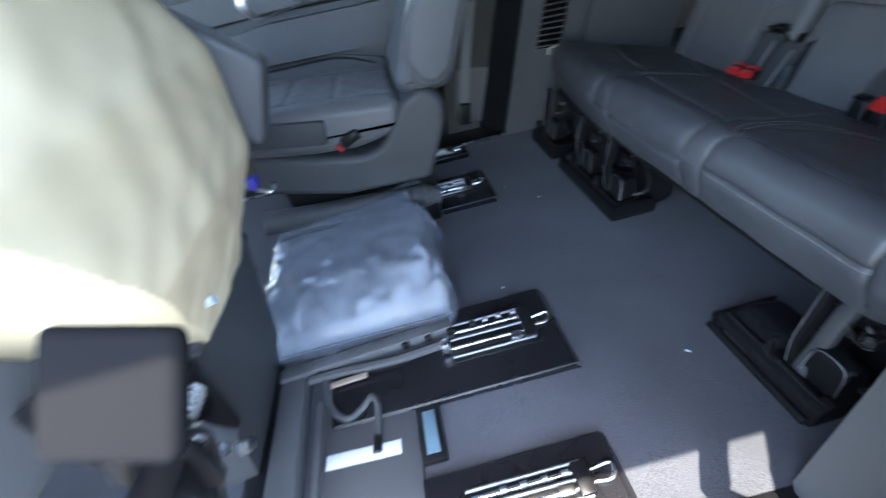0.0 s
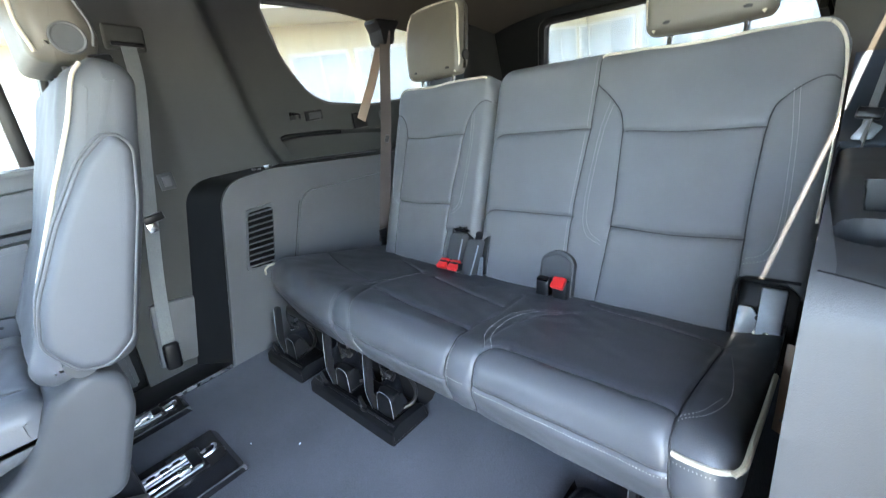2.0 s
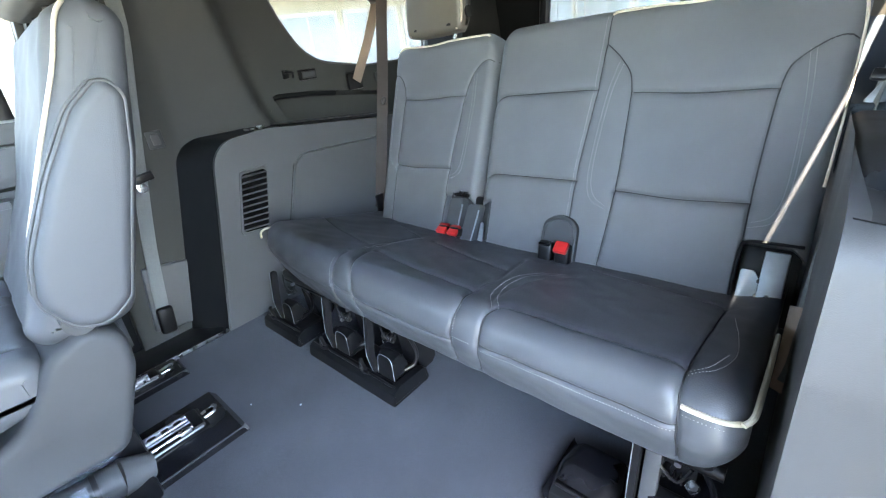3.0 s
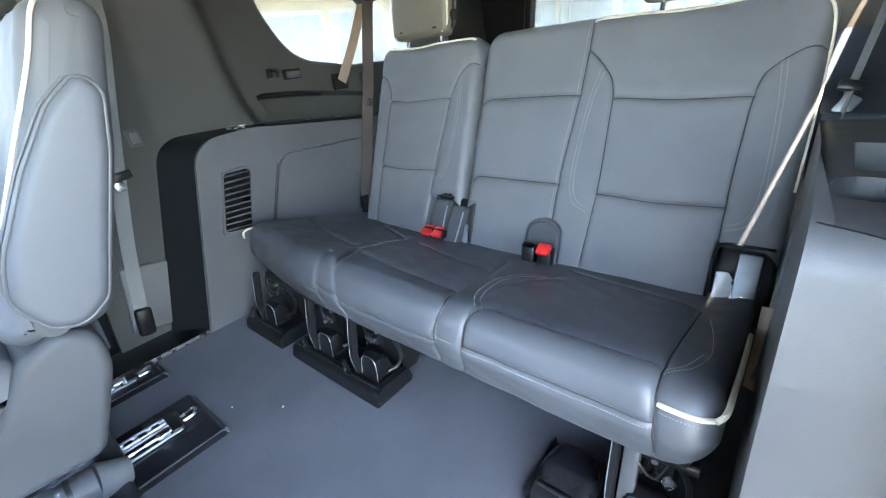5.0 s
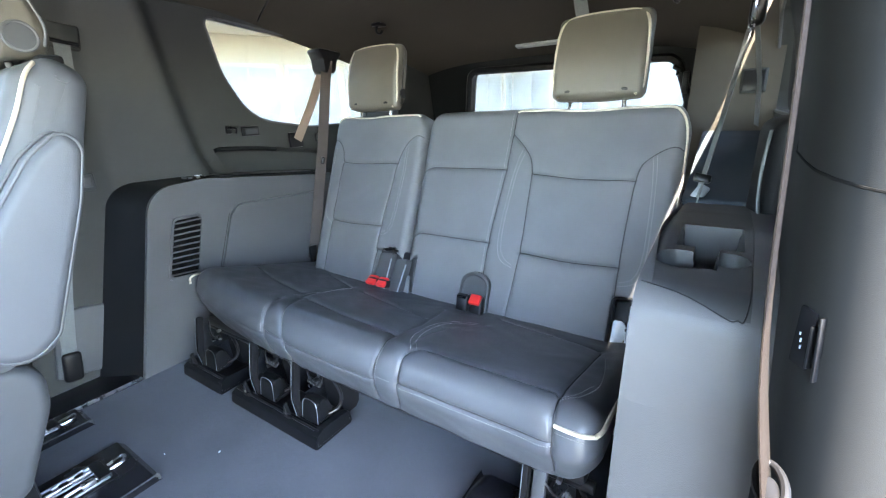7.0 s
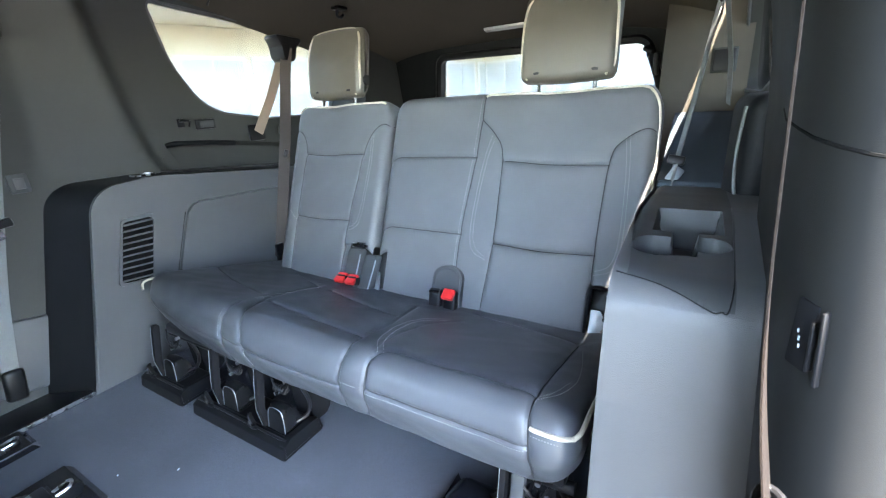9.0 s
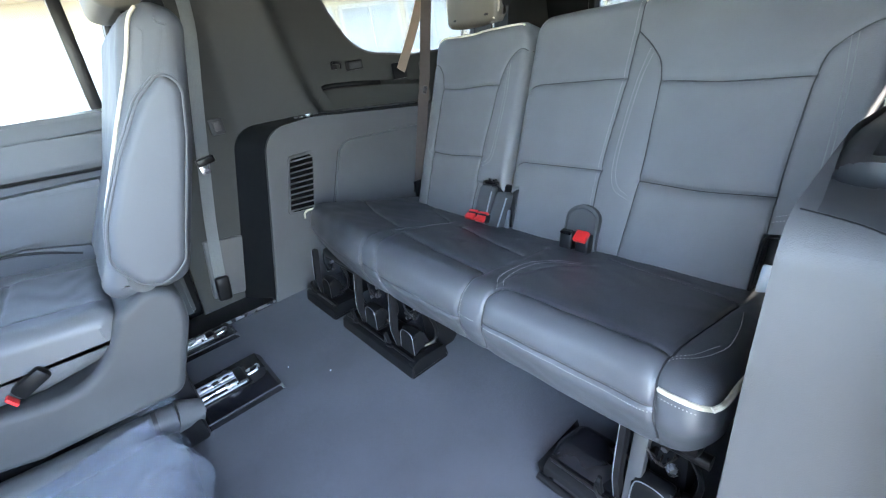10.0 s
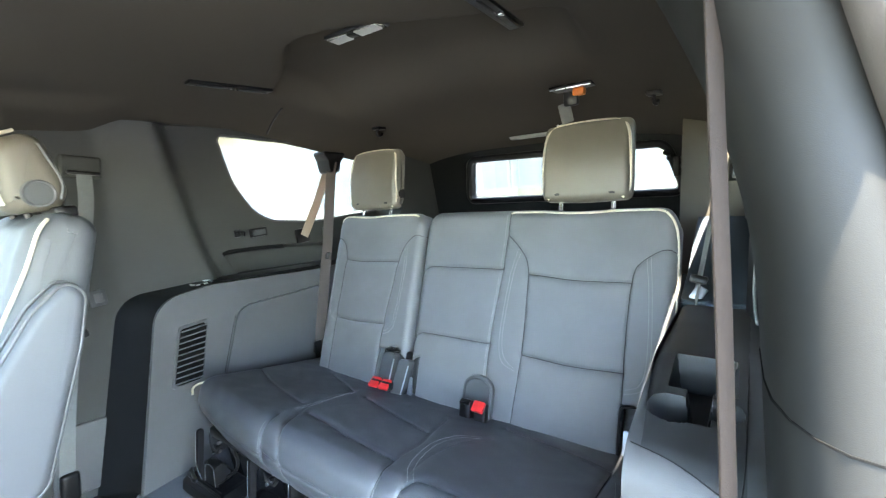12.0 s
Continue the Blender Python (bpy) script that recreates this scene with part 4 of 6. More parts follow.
# folding latch tower between the two backrests
tower = part("latch_tower", rbox(*at_back(0.716, 0.040, -0.020), 0.020, 0.145, 0.150, 0.008, rot=TILT, seg=3), BLACK, bench)


def latch_fin(y, w, top, mat, lean):
    """A rounded upright fin of the folding latch, with a bright edge."""
    line = outline([(-w / 2, -0.055, 0), (-w / 2, top - 0.004, 0.010), (w / 2, top, 0.008), (w / 2, -0.055, 0)], 6)
    bm = bmesh.new()
    rings = [[bm.verts.new(at_back(y - (p.x * f + lean * p.y), p.y, d + 0.10 * (0.05 - p.y))) for p in line] for f, d in ((1.0, -0.012), (1.0, 0.012), (0.86, 0.017))]
    for a, b in zip(rings, rings[1:]):
        for k in range(len(line)):
            bm.faces.new((a[k], a[(k + 1) % len(line)], b[(k + 1) % len(line)], b[k]))
    bm.faces.new(rings[-1])
    fin = part("latch_cover", bm, mat, tower)
    part("latch_edge", tube(smooth_line([at_back(y - (w * 0.44 + lean * h), h, 0.016 + 0.10 * (0.05 - h)) for h in (-0.045, 0.0, 0.05, top - 0.016)], 5), 0.0021), DULL, fin)
    return fin


latch_fin(0.748, 0.052, 0.104, SEAT_BACK_PLASTIC, 0.02)
latch_fin(0.692, 0.044, 0.094, SEAT_BACK_PLASTIC, 0.10)
part("latch_plate", prism([(-0.010, -0.045, 0.002), (-0.004, 0.035, 0.006), (0.004, 0.035, 0.006), (0.012, -0.045, 0.002)], -0.002, 0.002), DULL, tower).matrix_world = Matrix.Translation(at_back(0.655, 0.012, 0.004)) @ pose(0, 0, 0, 0, 21.7, 0) @ pose(0, 0, 0, 0, 0, -90)
part("latch_lever", rbox(*at_back(0.728, 0.113, 0.016), 0.014, 0.056, 0.011, 0.004, rot=TILT), GLOSSY, tower)
part("latch_knob", rbox(*at_back(0.722, 0.120, 0.016), 0.012, 0.024, 0.008, 0.003, rot=TILT), GLOSSY, tower)

# plastic pocket behind the single buckle
bm = bmesh.new()
loop = [(0.472, -0.02), (0.470, 0.05)] + [(0.429 + 0.041 * math.cos(a), 0.062 + 0.032 * math.sin(a)) for a in [math.pi * k / 12 for k in range(13)]] + [(0.388, 0.05), (0.386, -0.02)]
rings = [[bm.verts.new(at_back(0.429 + (y - 0.429) * f, 0.03 + (h - 0.03) * f, d)) for y, h in loop] for f, d in ((1.06, 0.002), (1.03, 0.013), (0.92, 0.015), (0.86, 0.012))]
for a, b in zip(rings, rings[1:]):
    for k in range(len(loop) - 1):
        bm.faces.new((a[k], a[k + 1], b[k + 1], b[k]))
bm.faces.new(rings[-1])
part("buckle_pocket", bm, SEAT_BACK_PLASTIC, bench, smooth=False)


def buckle(y, twin=False, tilt=0, red=True):
    t = thing("seat_belt_buckle", "black seat belt buckle with a red button" if red else "black belt buckle head on the seat", "buckle", "buckles of the rear bench")
    base = at_back(y, 0.006, 0.030)
    part("housing", rbox(base.x, base.y, base.z, 0.024, 0.034, 0.056, 0.006, rot=(0, 14 + tilt, 0), seg=3), BLACK, t)
    if red:
        part("button", rbox(base.x - 0.010, base.y, base.z + 0.0265, 0.028, 0.031, 0.012, 0.003, rot=(0, -34 + tilt, 0)), RED, t)
    else:
        part("button", rbox(base.x - 0.002, base.y, base.z + 0.026, 0.016, 0.028, 0.008, 0.003, rot=(0, -10, 0)), GLOSSY, t)
    return t


buckle(0.402)
buckle(0.445, red=False)
# twin buckles lying forward on the cushion
for dy in (-0.020, 0.020):
    t = thing("seat_belt_buckle", "black seat belt buckle with a red button lying on the cushion", "buckle", "buckles of the rear bench")
    part("housing", rbox(0.494, 0.742 + dy, 0.236, 0.055, 0.032, 0.026, 0.006, rot=(0, 22, 4), seg=3), BLACK, t)
    part("button", rbox(0.474, 0.742 + dy - 0.001, 0.248, 0.034, 0.031, 0.012, 0.003, rot=(0, -20, 6)), RED, t)


# head restraints
def head_restraint(cy, width, h0, h1, small):
    t = thing("head_restraint", "taupe leather head restraint with beige piping on chrome posts", "head restraint", "head restraints of the rear bench")

    up, out = Vector((0.20, 0, 0.98)), Vector((-0.98, 0, 0.20))

    def spot(h, d):
        """A place on the restraint, which stands more upright than the backrest."""
        return B0 + h0 * BD + (h - h0) * 0.95 * up - d * out

    def c(h, d, r):
        p = spot(h, d)
        return (p.x, p.z, r)

    pad = Pad([c(h0, 0.045, 0), c(h0, 0.012, 0.02), c((h0 + h1) / 2, 0.002, 0.3), c(h1 - 0.004, 0.022, 0.022), c(h1, 0.044, 0.02), c(h1 - 0.02, 0.064, 0.02), c(h0 + 0.03, 0.062, 0.02)],
              cy - width / 2, cy + width / 2, 0.018, 70, 160, belly=0.004, waver=0.0006, seed=cy, creases=[])
    pad.mesh("cushion", HEAD_LEATHER, t)
    w = width / 2 - 0.005
    ring = [(-w + 0.016, h0 + 0.004, 0.016), (-w, h0 + 0.028, 0.018), (-w - 0.001, (h0 + h1) / 2, 0.012), (-w + 0.004, h1 - 0.040, 0.016), (-w + 0.022, h1 - 0.010, 0.024), (-w * 0.4, h1 - 0.001, 0.027)]
    ring += [(-y, h, d) for y, h, d in ring[::-1]]
    pts = []
    for y, h, d in ring:
        p = spot(h, d)
        pts.append((p.x, cy + y, p.z))
    part("piping", tube(smooth_line(pts, 6), 0.0036), PIPING, t)
    for dy in (-0.066, 0.066):
        a, b = B0 + 0.52 * BD - 0.045 * BN, spot(h0 + 0.02, 0.040)
        part("post", rod((a.x, cy + dy, a.z), (b.x, cy + dy, b.z), 0.0062), CHROME, t)
        a, b = B0 + 0.538 * BD - 0.045 * BN, B0 + 0.549 * BD - 0.045 * BN
        part("collar", rod((a.x, cy + dy, a.z), (b.x, cy + dy, b.z), 0.014, 18, 0.011), DULL, t)
        p = spot(h0 + 0.004, 0.030)
        part("post_boot", tube([(p.x + BN.x * 0.016 * math.sin(a), cy + dy + 0.019 * math.cos(a), p.z + 0.017 * math.sin(a)) for a in [math.pi * k / 12 for k in range(13)]], 0.0055, 8), BLACK, t)
    side = -1 if small else 1
    p = spot((h0 + h1) / 2 - 0.055, 0.040)
    yb = cy + side * (width / 2 + 0.001)
    part("fold_button", rod((p.x, yb - side * 0.004, p.z), (p.x, yb + side * 0.003, p.z), 0.015, 20), BLACK, t)
    return t


head_restraint(0.204, 0.222, 0.566, 0.776, False)
head_restraint(0.936, 0.222, 0.566, 0.780, True)
# rear shell of the backrests
for y0, y1 in ((0.0, 0.665), (0.70, 1.07)):
    c = at_back((y0 + y1) / 2, 0.24, -0.104)
    part("back_shell", rbox(c.x, c.y, c.z, 0.012, y1 - y0, 0.50, 0.005, rot=(0, 21.7, 0)), SEAT_BACK_PLASTIC, bench)


# floor mounts of the bench: moulded foot, steel legs
def floor_mount(y0, y1, legs):
    t = thing("seat_mount", "black moulded floor mount with steel legs under the bench", "seat mount", "mounts of the rear bench")
    base = part("foot", prism([(0.078, 0.0, 0.003), (0.084, 0.030, 0.006), (0.104, 0.040, 0.008), (0.112, 0.033, 0.004), (0.182, 0.036, 0.010), (0.196, 0.0, 0.004)], y0, y1, 0.008, 6), MOUNT, t)
    part("foot_lip", tube([(0.098, y0 + 0.006, 0.0385), (0.098, y1 - 0.006, 0.0385)], 0.0030, 8), BLACK, base)
    part("foot_end", prism([(0.080, 0.004, 0.002), (0.088, 0.036, 0.006), (0.106, 0.044, 0.006), (0.186, 0.040, 0.008), (0.192, 0.004, 0.003)], y0 - 0.002, y0 + 0.016, 0.005), MOUNT, base)
    for y in legs:
        part("leg", prism([(0.112, 0.030, 0.004), (0.104, 0.085, 0.03), (0.122, 0.185, 0.006), (0.140, 0.185, 0.006), (0.120, 0.08, 0.02), (0.128, 0.034, 0.006)], y - 0.005, y + 0.005, 0.0012), MATTE, t)
        part("leg_edge", tube(smooth_line([(0.1105, y + 0.004, 0.034), (0.1045, y + 0.004, 0.085), (0.1105, y + 0.004, 0.13), (0.1205, y + 0.004, 0.182)], 5), 0.0008), DULL, t)
        cl = part("clamp", prism([(0.112, 0.034, 0.003), (0.117, 0.092, 0.012), (0.146, 0.096, 0.010), (0.166, 0.034, 0.004)], y - 0.072, y - 0.018, 0.009), MOUNT, t)
        part("clamp_edge", tube(smooth_line([(0.1115, y - 0.0175, 0.040), (0.116, y - 0.0215, 0.082), (0.118, y - 0.032, 0.0935), (0.118, y - 0.058, 0.0935), (0.116, y - 0.069, 0.082), (0.1115, y - 0.0725, 0.040)], 5), 0.0009, 6), DULL, cl)
        part("clamp_arm", tube(smooth_line([(0.145, y - 0.074, 0.050), (0.165, y - 0.088, 0.060), (0.175, y - 0.090, 0.090), (0.170, y - 0.074, 0.135)], 5), 0.0045), BLACK, t)
        hk = part("hook", prism([(0.096, 0.034, 0.002), (0.090, 0.072, 0.006), (0.098, 0.080, 0.005), (0.106, 0.034, 0.002)], y + 0.016, y + 0.023, 0.002), MOUNT, t)
        part("hook_toe", tube(smooth_line([(0.098, y + 0.020, 0.076), (0.094, y + 0.024, 0.052), (0.092, y + 0.016, 0.041), (0.096, y + 0.002, 0.040)], 5), 0.0038, 8), MOUNT, hk)
        part("mechanism", prism([(0.196, 0.002, 0.01), (0.190, 0.10, 0.02), (0.196, 0.17, 0.01), (0.26, 0.17, 0.01), (0.25, 0.002, 0.01)], y - 0.066, y - 0.012, 0.006), MATTE, t)
        part("spring", tube([(0.150 + 0.007 * math.cos(0.9 * k), y - 0.012 - 0.0011 * k, 0.120 + 0.007 * math.sin(0.9 * k)) for k in range(40)], 0.0016, 5), BLACK, t)
        for k in range(4):
            part("bolt", rod((0.142 + 0.004 * k, y - 0.020 - 0.013 * k, 0.108 + 0.017 * k), (0.160, y - 0.020 - 0.013 * k, 0.108 + 0.017 * k), 0.0050, 6), STEEL if k in (0, 2) else BLACK, t)
        part("cable_loop", tube(smooth_line([(0.150, y - 0.010, 0.165), (0.138, y - 0.030, 0.140), (0.142, y - 0.050, 0.120), (0.150, y - 0.064, 0.145)], 5), 0.0022, 6), BLACK, t)
    return t


floor_mount(0.998, 1.195, [1.132])
floor_mount(0.604, 0.940, [0.866, 0.700])
t = floor_mount(0.036, 0.232, [0.118])
cover = Pad([(0.140, 0.0, 0), (0.074, 0.0, 0.003), (0.086, 0.030, 0.02), (0.140, 0.050, 0.05), (0.205, 0.036, 0.03), (0.212, 0.0, 0.004)], 0.134, 0.244, 0.030, 30, 90, waver=0.0)
cover.mesh("rail_cover", GLOSSY, t, "glossy black rounded cover")
part("rail_lip", rod((0.076, 0.040, 0.010), (0.076, 0.238, 0.010), 0.007, 10), MOUNT, t)
part("strut", rbox(0.135, 0.100, 0.105, 0.016, 0.022, 0.155, 0.003, rot=(0, 14, 0)), SEAT_BACK_PLASTIC, t)
part("bolt", rod((0.118, 0.050, 0.158), (0.112, 0.044, 0.158), 0.008, 8), STEEL, t)
part("crossbar", rod((0.175, 0.02, 0.135), (0.175, 1.15, 0.135), 0.011, 10), BLACK, bench)
part("crossbar", rod((0.36, 0.02, 0.11), (0.36, 1.15, 0.11), 0.012, 10), BLACK, bench)


# ---- belts of the rear row ----
belt = thing("seat_belt", "taupe seat belt hanging beside the far backrest", "seat belt")
part("webbing", strap(smooth_line([(0.872, 1.274, 0.930), (0.836, 1.262, 0.843), (0.757, 1.226, 0.634), (0.728, 1.216, 0.560), (0.640, 1.189, 0.328), (0.596, 1.176, 0.215)], 6), (0.55, -0.8, 0), 0.040), WEBBING, belt)
# paler material on this run of the same belt, for the sun on it
part("webbing", strap([(0.890, 1.330, 0.905), (0.814, 1.340, 0.762), (0.738, 1.350, 0.640)], (1, 0, 0.1), 0.040), TAN, belt, "tan webbing run, its sunlight put into a paler colour")
part("guide", prism([(0.846, 0.885, 0.012), (0.842, 0.935, 0.012), (0.815, 0.975, 0.01), (0.955, 0.965, 0.01), (0.905, 0.925, 0.02), (0.896, 0.885, 0.012)], 1.262, 1.335, 0.008), BLACK, belt)
part("slot", rbox(0.748, 1.374, 0.640, 0.066, 0.016, 0.060, 0.006), BLACK, belt)
part("tongue", rbox(0.732, 1.213, 0.565, 0.050, 0.014, 0.026, 0.004, rot=(20, 0, 50)), BLACK, belt)
part("belt_cap", rbox(0.865, 1.369, 0.640, 0.040, 0.012, 0.036, 0.005), PILLAR, belt)
part("anchor", rbox(0.598, 1.176, 0.225, 0.03, 0.012, 0.075, 0.003), BLACK, belt)

belt = thing("seat_belt", "pale grey seat belt hanging beside the near backrest", "seat belt")
part("webbing", strap(smooth_line([(0.800, -0.090, 0.880), (0.740, -0.068, 0.70), (0.685, -0.046, 0.545), (0.60, -0.030, 0.44), (0.44, -0.020, 0.30), (0.36, -0.014, 0.17)], 6), (1, 0.42, 0), 0.021), GREY_WEB, belt)
part("webbing", strap([(0.800, -0.100, 0.880), (0.860, -0.125, 0.76), (0.90, -0.135, 0.665)], (1, 0.42, 0), 0.018), GREY_WEB, belt)
guide = part("guide", rbox(0.800, -0.098, 0.905, 0.040, 0.030, 0.070, 0.012, seg=3), BLACK, belt)
part("guide_loop", tube([(0.800 + 0.020 * math.cos(a), -0.092, 0.895 + 0.030 * math.sin(a)) for a in [2 * math.pi * k / 20 for k in range(21)]], 0.005), STEEL, guide)
part("tongue", rbox(0.683, -0.048, 0.535, 0.010, 0.024, 0.034, 0.003, rot=(30, 20, 0)), DULL, belt)
part("tongue_grip", rbox(0.690, -0.048, 0.565, 0.016, 0.034, 0.018, 0.004, rot=(10, 20, 0)), BLACK, belt)
strap_ = thing("pull_strap", "tan fabric pull strap hanging behind the bench", "strap")
part("webbing", strap(smooth_line([(0.42, -0.012, 0.270), (0.40, -0.012, 0.235), (0.375, -0.012, 0.19), (0.36, -0.011, 0.15)], 5), (0.6, 0.5, 0.3), 0.022), TAN, strap_)


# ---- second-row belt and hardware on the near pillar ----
belt = thing("seat_belt", "brown seat belt hanging down the near pillar", "seat belt")


def near_run(z):
    """The line of the webbing from the roof to the tongue."""
    f = (z - 0.6) / 0.3
    return (-0.120 + 0.050 * f, -0.113 + 0.017 * f, z)


part("webbing", strap(smooth_line([near_run(1.04), near_run(0.9), near_run(0.75), near_run(0.6), (near_run(0.50)[0], near_run(0.50)[1] - 0.010, 0.50)], 6), (0.990, -0.139, 0), 0.040, 0.0008), SHADED_WEB, belt)
x, y, z = near_run(0.515)
y -= 0.012
tong = part("tongue_sleeve", rbox(x - 0.002, y, z - 0.038, 0.034, 0.013, 0.082, 0.0062, rot=(-4, -8, 9), seg=5), MATTE, belt)
part("sleeve_mouth", tube([(x + 0.001 + 0.016 * math.cos(a), y + 0.002 + 0.007 * math.sin(a), z + 0.003 + 0.002 * math.cos(a)) for a in [2 * math.pi * k / 20 for k in range(21)]], 0.0024, 8), BLACK, tong)
part("tongue_plate", rbox(x - 0.008, y, z - 0.092, 0.022, 0.003, 0.034, 0.001, rot=(0, -8, 9)), DULL, tong)
part("webbing", strap(smooth_line([(x, y - 0.004, z - 0.06), (-0.10, -0.134, 0.34), (-0.08, -0.142, 0.16), (-0.07, -0.142, 0.05)], 6), (0.9, 0.3, 0), 0.042), SHADED_WEB, belt)
t = thing("seat_release", "dark pull tab switch with a small white symbol on the pillar", "switch")
part("bezel", rbox(-0.0525, -0.1412, 0.576, 0.014, 0.004, 0.042, 0.0015, rot=(0, 0, 30), seg=2), MATTE, t)
part("pull_tab", rbox(-0.0600, -0.1450, 0.5735, 0.0020, 0.008, 0.030, 0.0008, rot=(0, 4, 42), seg=2), BLACK, t)
part("pull_tab_edge", rbox(-0.0635, -0.1480, 0.5740, 0.0020, 0.008, 0.044, 0.0008, rot=(0, 5, 46), seg=2), BLACK, t)
for dx, dz, h in ((0.0, 0.0, 0.0030), (0.0012, 0.0042, 0.0022), (-0.0008, -0.0046, 0.0026)):
    part("symbol_bar", rbox(-0.0535 + dx, -0.1393 + 0.58 * dx, 0.574 + dz, 0.0009, 0.0010, h, 0.0002, rot=(0, 0, 30)), WHITE, t)


# ---- second-row belt on the far pillar ----
belt = thing("seat_belt", "grey seat belt on the far pillar behind the chair", "seat belt")
part("webbing", strap(smooth_line([(0.062, 1.335, 0.93), (0.052, 1.350, 0.83), (0.006, 1.362, 0.65), (-0.032, 1.368, 0.50), (-0.082, 1.372, 0.30), (-0.120, 1.372, 0.11)], 6), (1, 0, 0.2), 0.034), GREY_WEB, belt)
part("guide", rbox(0.062, 1.338, 0.928, 0.072, 0.014, 0.010, 0.004, rot=(0, 8, 0), seg=3), BLACK, belt)
part("guide_cover", rbox(0.062, 1.352, 0.945, 0.090, 0.016, 0.060, 0.012, rot=(0, 8, 0), seg=4), PILLAR, belt)
part("tongue_grip", rbox(-0.030, 1.360, 0.492, 0.052, 0.016, 0.022, 0.004, rot=(0, -8, 0)), BLACK, belt)
part("tongue", rbox(-0.040, 1.358, 0.470, 0.026, 0.004, 0.030, 0.002, rot=(0, -8, 0)), CHROME, belt)
part("anchor_cover", rbox(-0.120, 1.368, 0.085, 0.044, 0.022, 0.085, 0.010, rot=(0, 8, 0), seg=3), BLACK, belt)
t = thing("pillar_pocket", "grey recessed belt cover at the foot of the pillar", "trim cover")
part("cover", rbox(-0.075, 1.392, 0.14, 0.13, 0.016, 0.20, 0.01, rot=(0, 10, 0), seg=3), TRIM, t)


# ---- second-row chair on the far side ----
def captain_chair():
    t = thing("captain_chair", "dark grey leather captain's chair with a raised armrest and pale piping", "chair")
    back = Pad([(-0.30, 0.345, 0), (-0.375, 0.37, 0.03), (-0.272, 0.56, 0.2), (-0.170, 0.812, 0.03), (-0.120, 0.836, 0.03), (-0.069, 0.812, 0.035), (-0.130, 0.60, 0.2), (-0.225, 0.36, 0.04)],
               0.822, 1.235, 0.034, 100, 200, seed=7.0, waver=0.001, creases=[
        ])
    back.mesh("backrest", ARM_LEATHER, t)
    # piping up the inner front edge
    part("piping", tube(smooth_line([(-0.300, 0.826, 0.53), (-0.242, 0.823, 0.64), (-0.186, 0.823, 0.742), (-0.158, 0.824, 0.803), (-0.140, 0.832, 0.824)], 6), 0.0030), PIPING, t)
    # raised armrest against the inner side
    arm_line = [(-0.306, 0.396, 0.03), (-0.331, 0.449, 0.04), (-0.311, 0.510, 0.2), (-0.253, 0.608, 0.2), (-0.196, 0.687, 0.1), (-0.149, 0.724, 0.03), (-0.127, 0.698, 0.03), (-0.150, 0.615, 0.2), (-0.196, 0.496, 0.2), (-0.229, 0.410, 0.03), (-0.268, 0.382, 0.04)]
    arm = Pad(arm_line, 0.765, 0.824, 0.016, 30, 200, seed=9.0, waver=0.0004)
    arm.mesh("armrest", ARM_LEATHER, t)
    loop = outline(arm_line, 8)
    mid = Vector((-0.225, 0.55))
    for yy, f in ((0.7755, 1.0), (0.820, 1.01)):
        part("armrest_piping", tube([(mid.x + (p.x - mid.x) * f, yy, mid.y + (p.y - mid.y) * f) for p in loop + loop[:1]], 0.0028, 8), TRIM, t)
    part("armrest_pivot", rod((-0.300, 0.79, 0.398), (-0.300, 0.83, 0.398), 0.022, 18), SEAT_BACK_PLASTIC, t)
    # base shell with its hump
    base = Pad([(-0.55, 0.150, 0), (-0.78, 0.215, 0.02), (-0.78, 0.318, 0.02), (-0.60, 0.270, 0.2), (-0.44, 0.235, 0.10), (-0.362, 0.350, 0.05), (-0.300, 0.378, 0.04), (-0.255, 0.345, 0.05), (-0.262, 0.28, 0.1), (-0.325, 0.140, 0.03)],
               0.805, 1.23, 0.018, 50, 160, waver=0.0003)
    base.mesh("base_shell", SEAT_BACK_PLASTIC, t)
    cus = Pad([(-0.5, 0.26, 0), (-0.765, 0.29, 0.03), (-0.765, 0.395, 0.045), (-0.60, 0.392, 0.2), (-0.36, 0.362, 0.03), (-0.36, 0.28, 0.02)], 0.812, 1.22, 0.032, 110, 180, seed=8.0, creases=[
        ([(0.88, -0.765, 0.34), (0.89, -0.72, 0.395), (0.89, -0.38, 0.365)], 0.007, 0.003), ([(1.15, -0.765, 0.34), (1.14, -0.72, 0.395), (1.14, -0.38, 0.365)], 0.007, 0.003),
        ([(0.89, -0.64, 0.395), (1.14, -0.64, 0.395)], 0.006, 0.003), ([(0.89, -0.52, 0.38), (1.14, -0.52, 0.38)], 0.006, 0.003)])
    cus.mesh("seat_cushion", LEATHER, t)
    part("side_valance", rbox(-0.655, 0.806, 0.345, 0.21, 0.020, 0.060, 0.008, rot=(0, 10, 0)), SEAT_BACK_PLASTIC, t)
    # head restraint with a round fold button
    head = Pad([(-0.155, 0.835, 0), (-0.185, 0.845, 0.02), (-0.178, 0.960, 0.035), (-0.105, 0.982, 0.03), (-0.084, 0.87, 0.03), (-0.100, 0.838, 0.02)], 0.895, 1.150, 0.028, 60, 120, waver=0.0005)
    hr = head.mesh("head_restraint", HEAD_LEATHER, t)
    part("head_piping", tube(smooth_line([(-0.176, 0.899, 0.852), (-0.183, 0.899, 0.90), (-0.172, 0.899, 0.96), (-0.14, 0.905, 0.978)], 6), 0.003), PIPING, hr)
    part("head_piping", tube(smooth_line([(-0.100, 0.900, 0.856), (-0.094, 0.899, 0.89), (-0.114, 0.900, 0.955)], 6), 0.0022), LEATHER, hr)
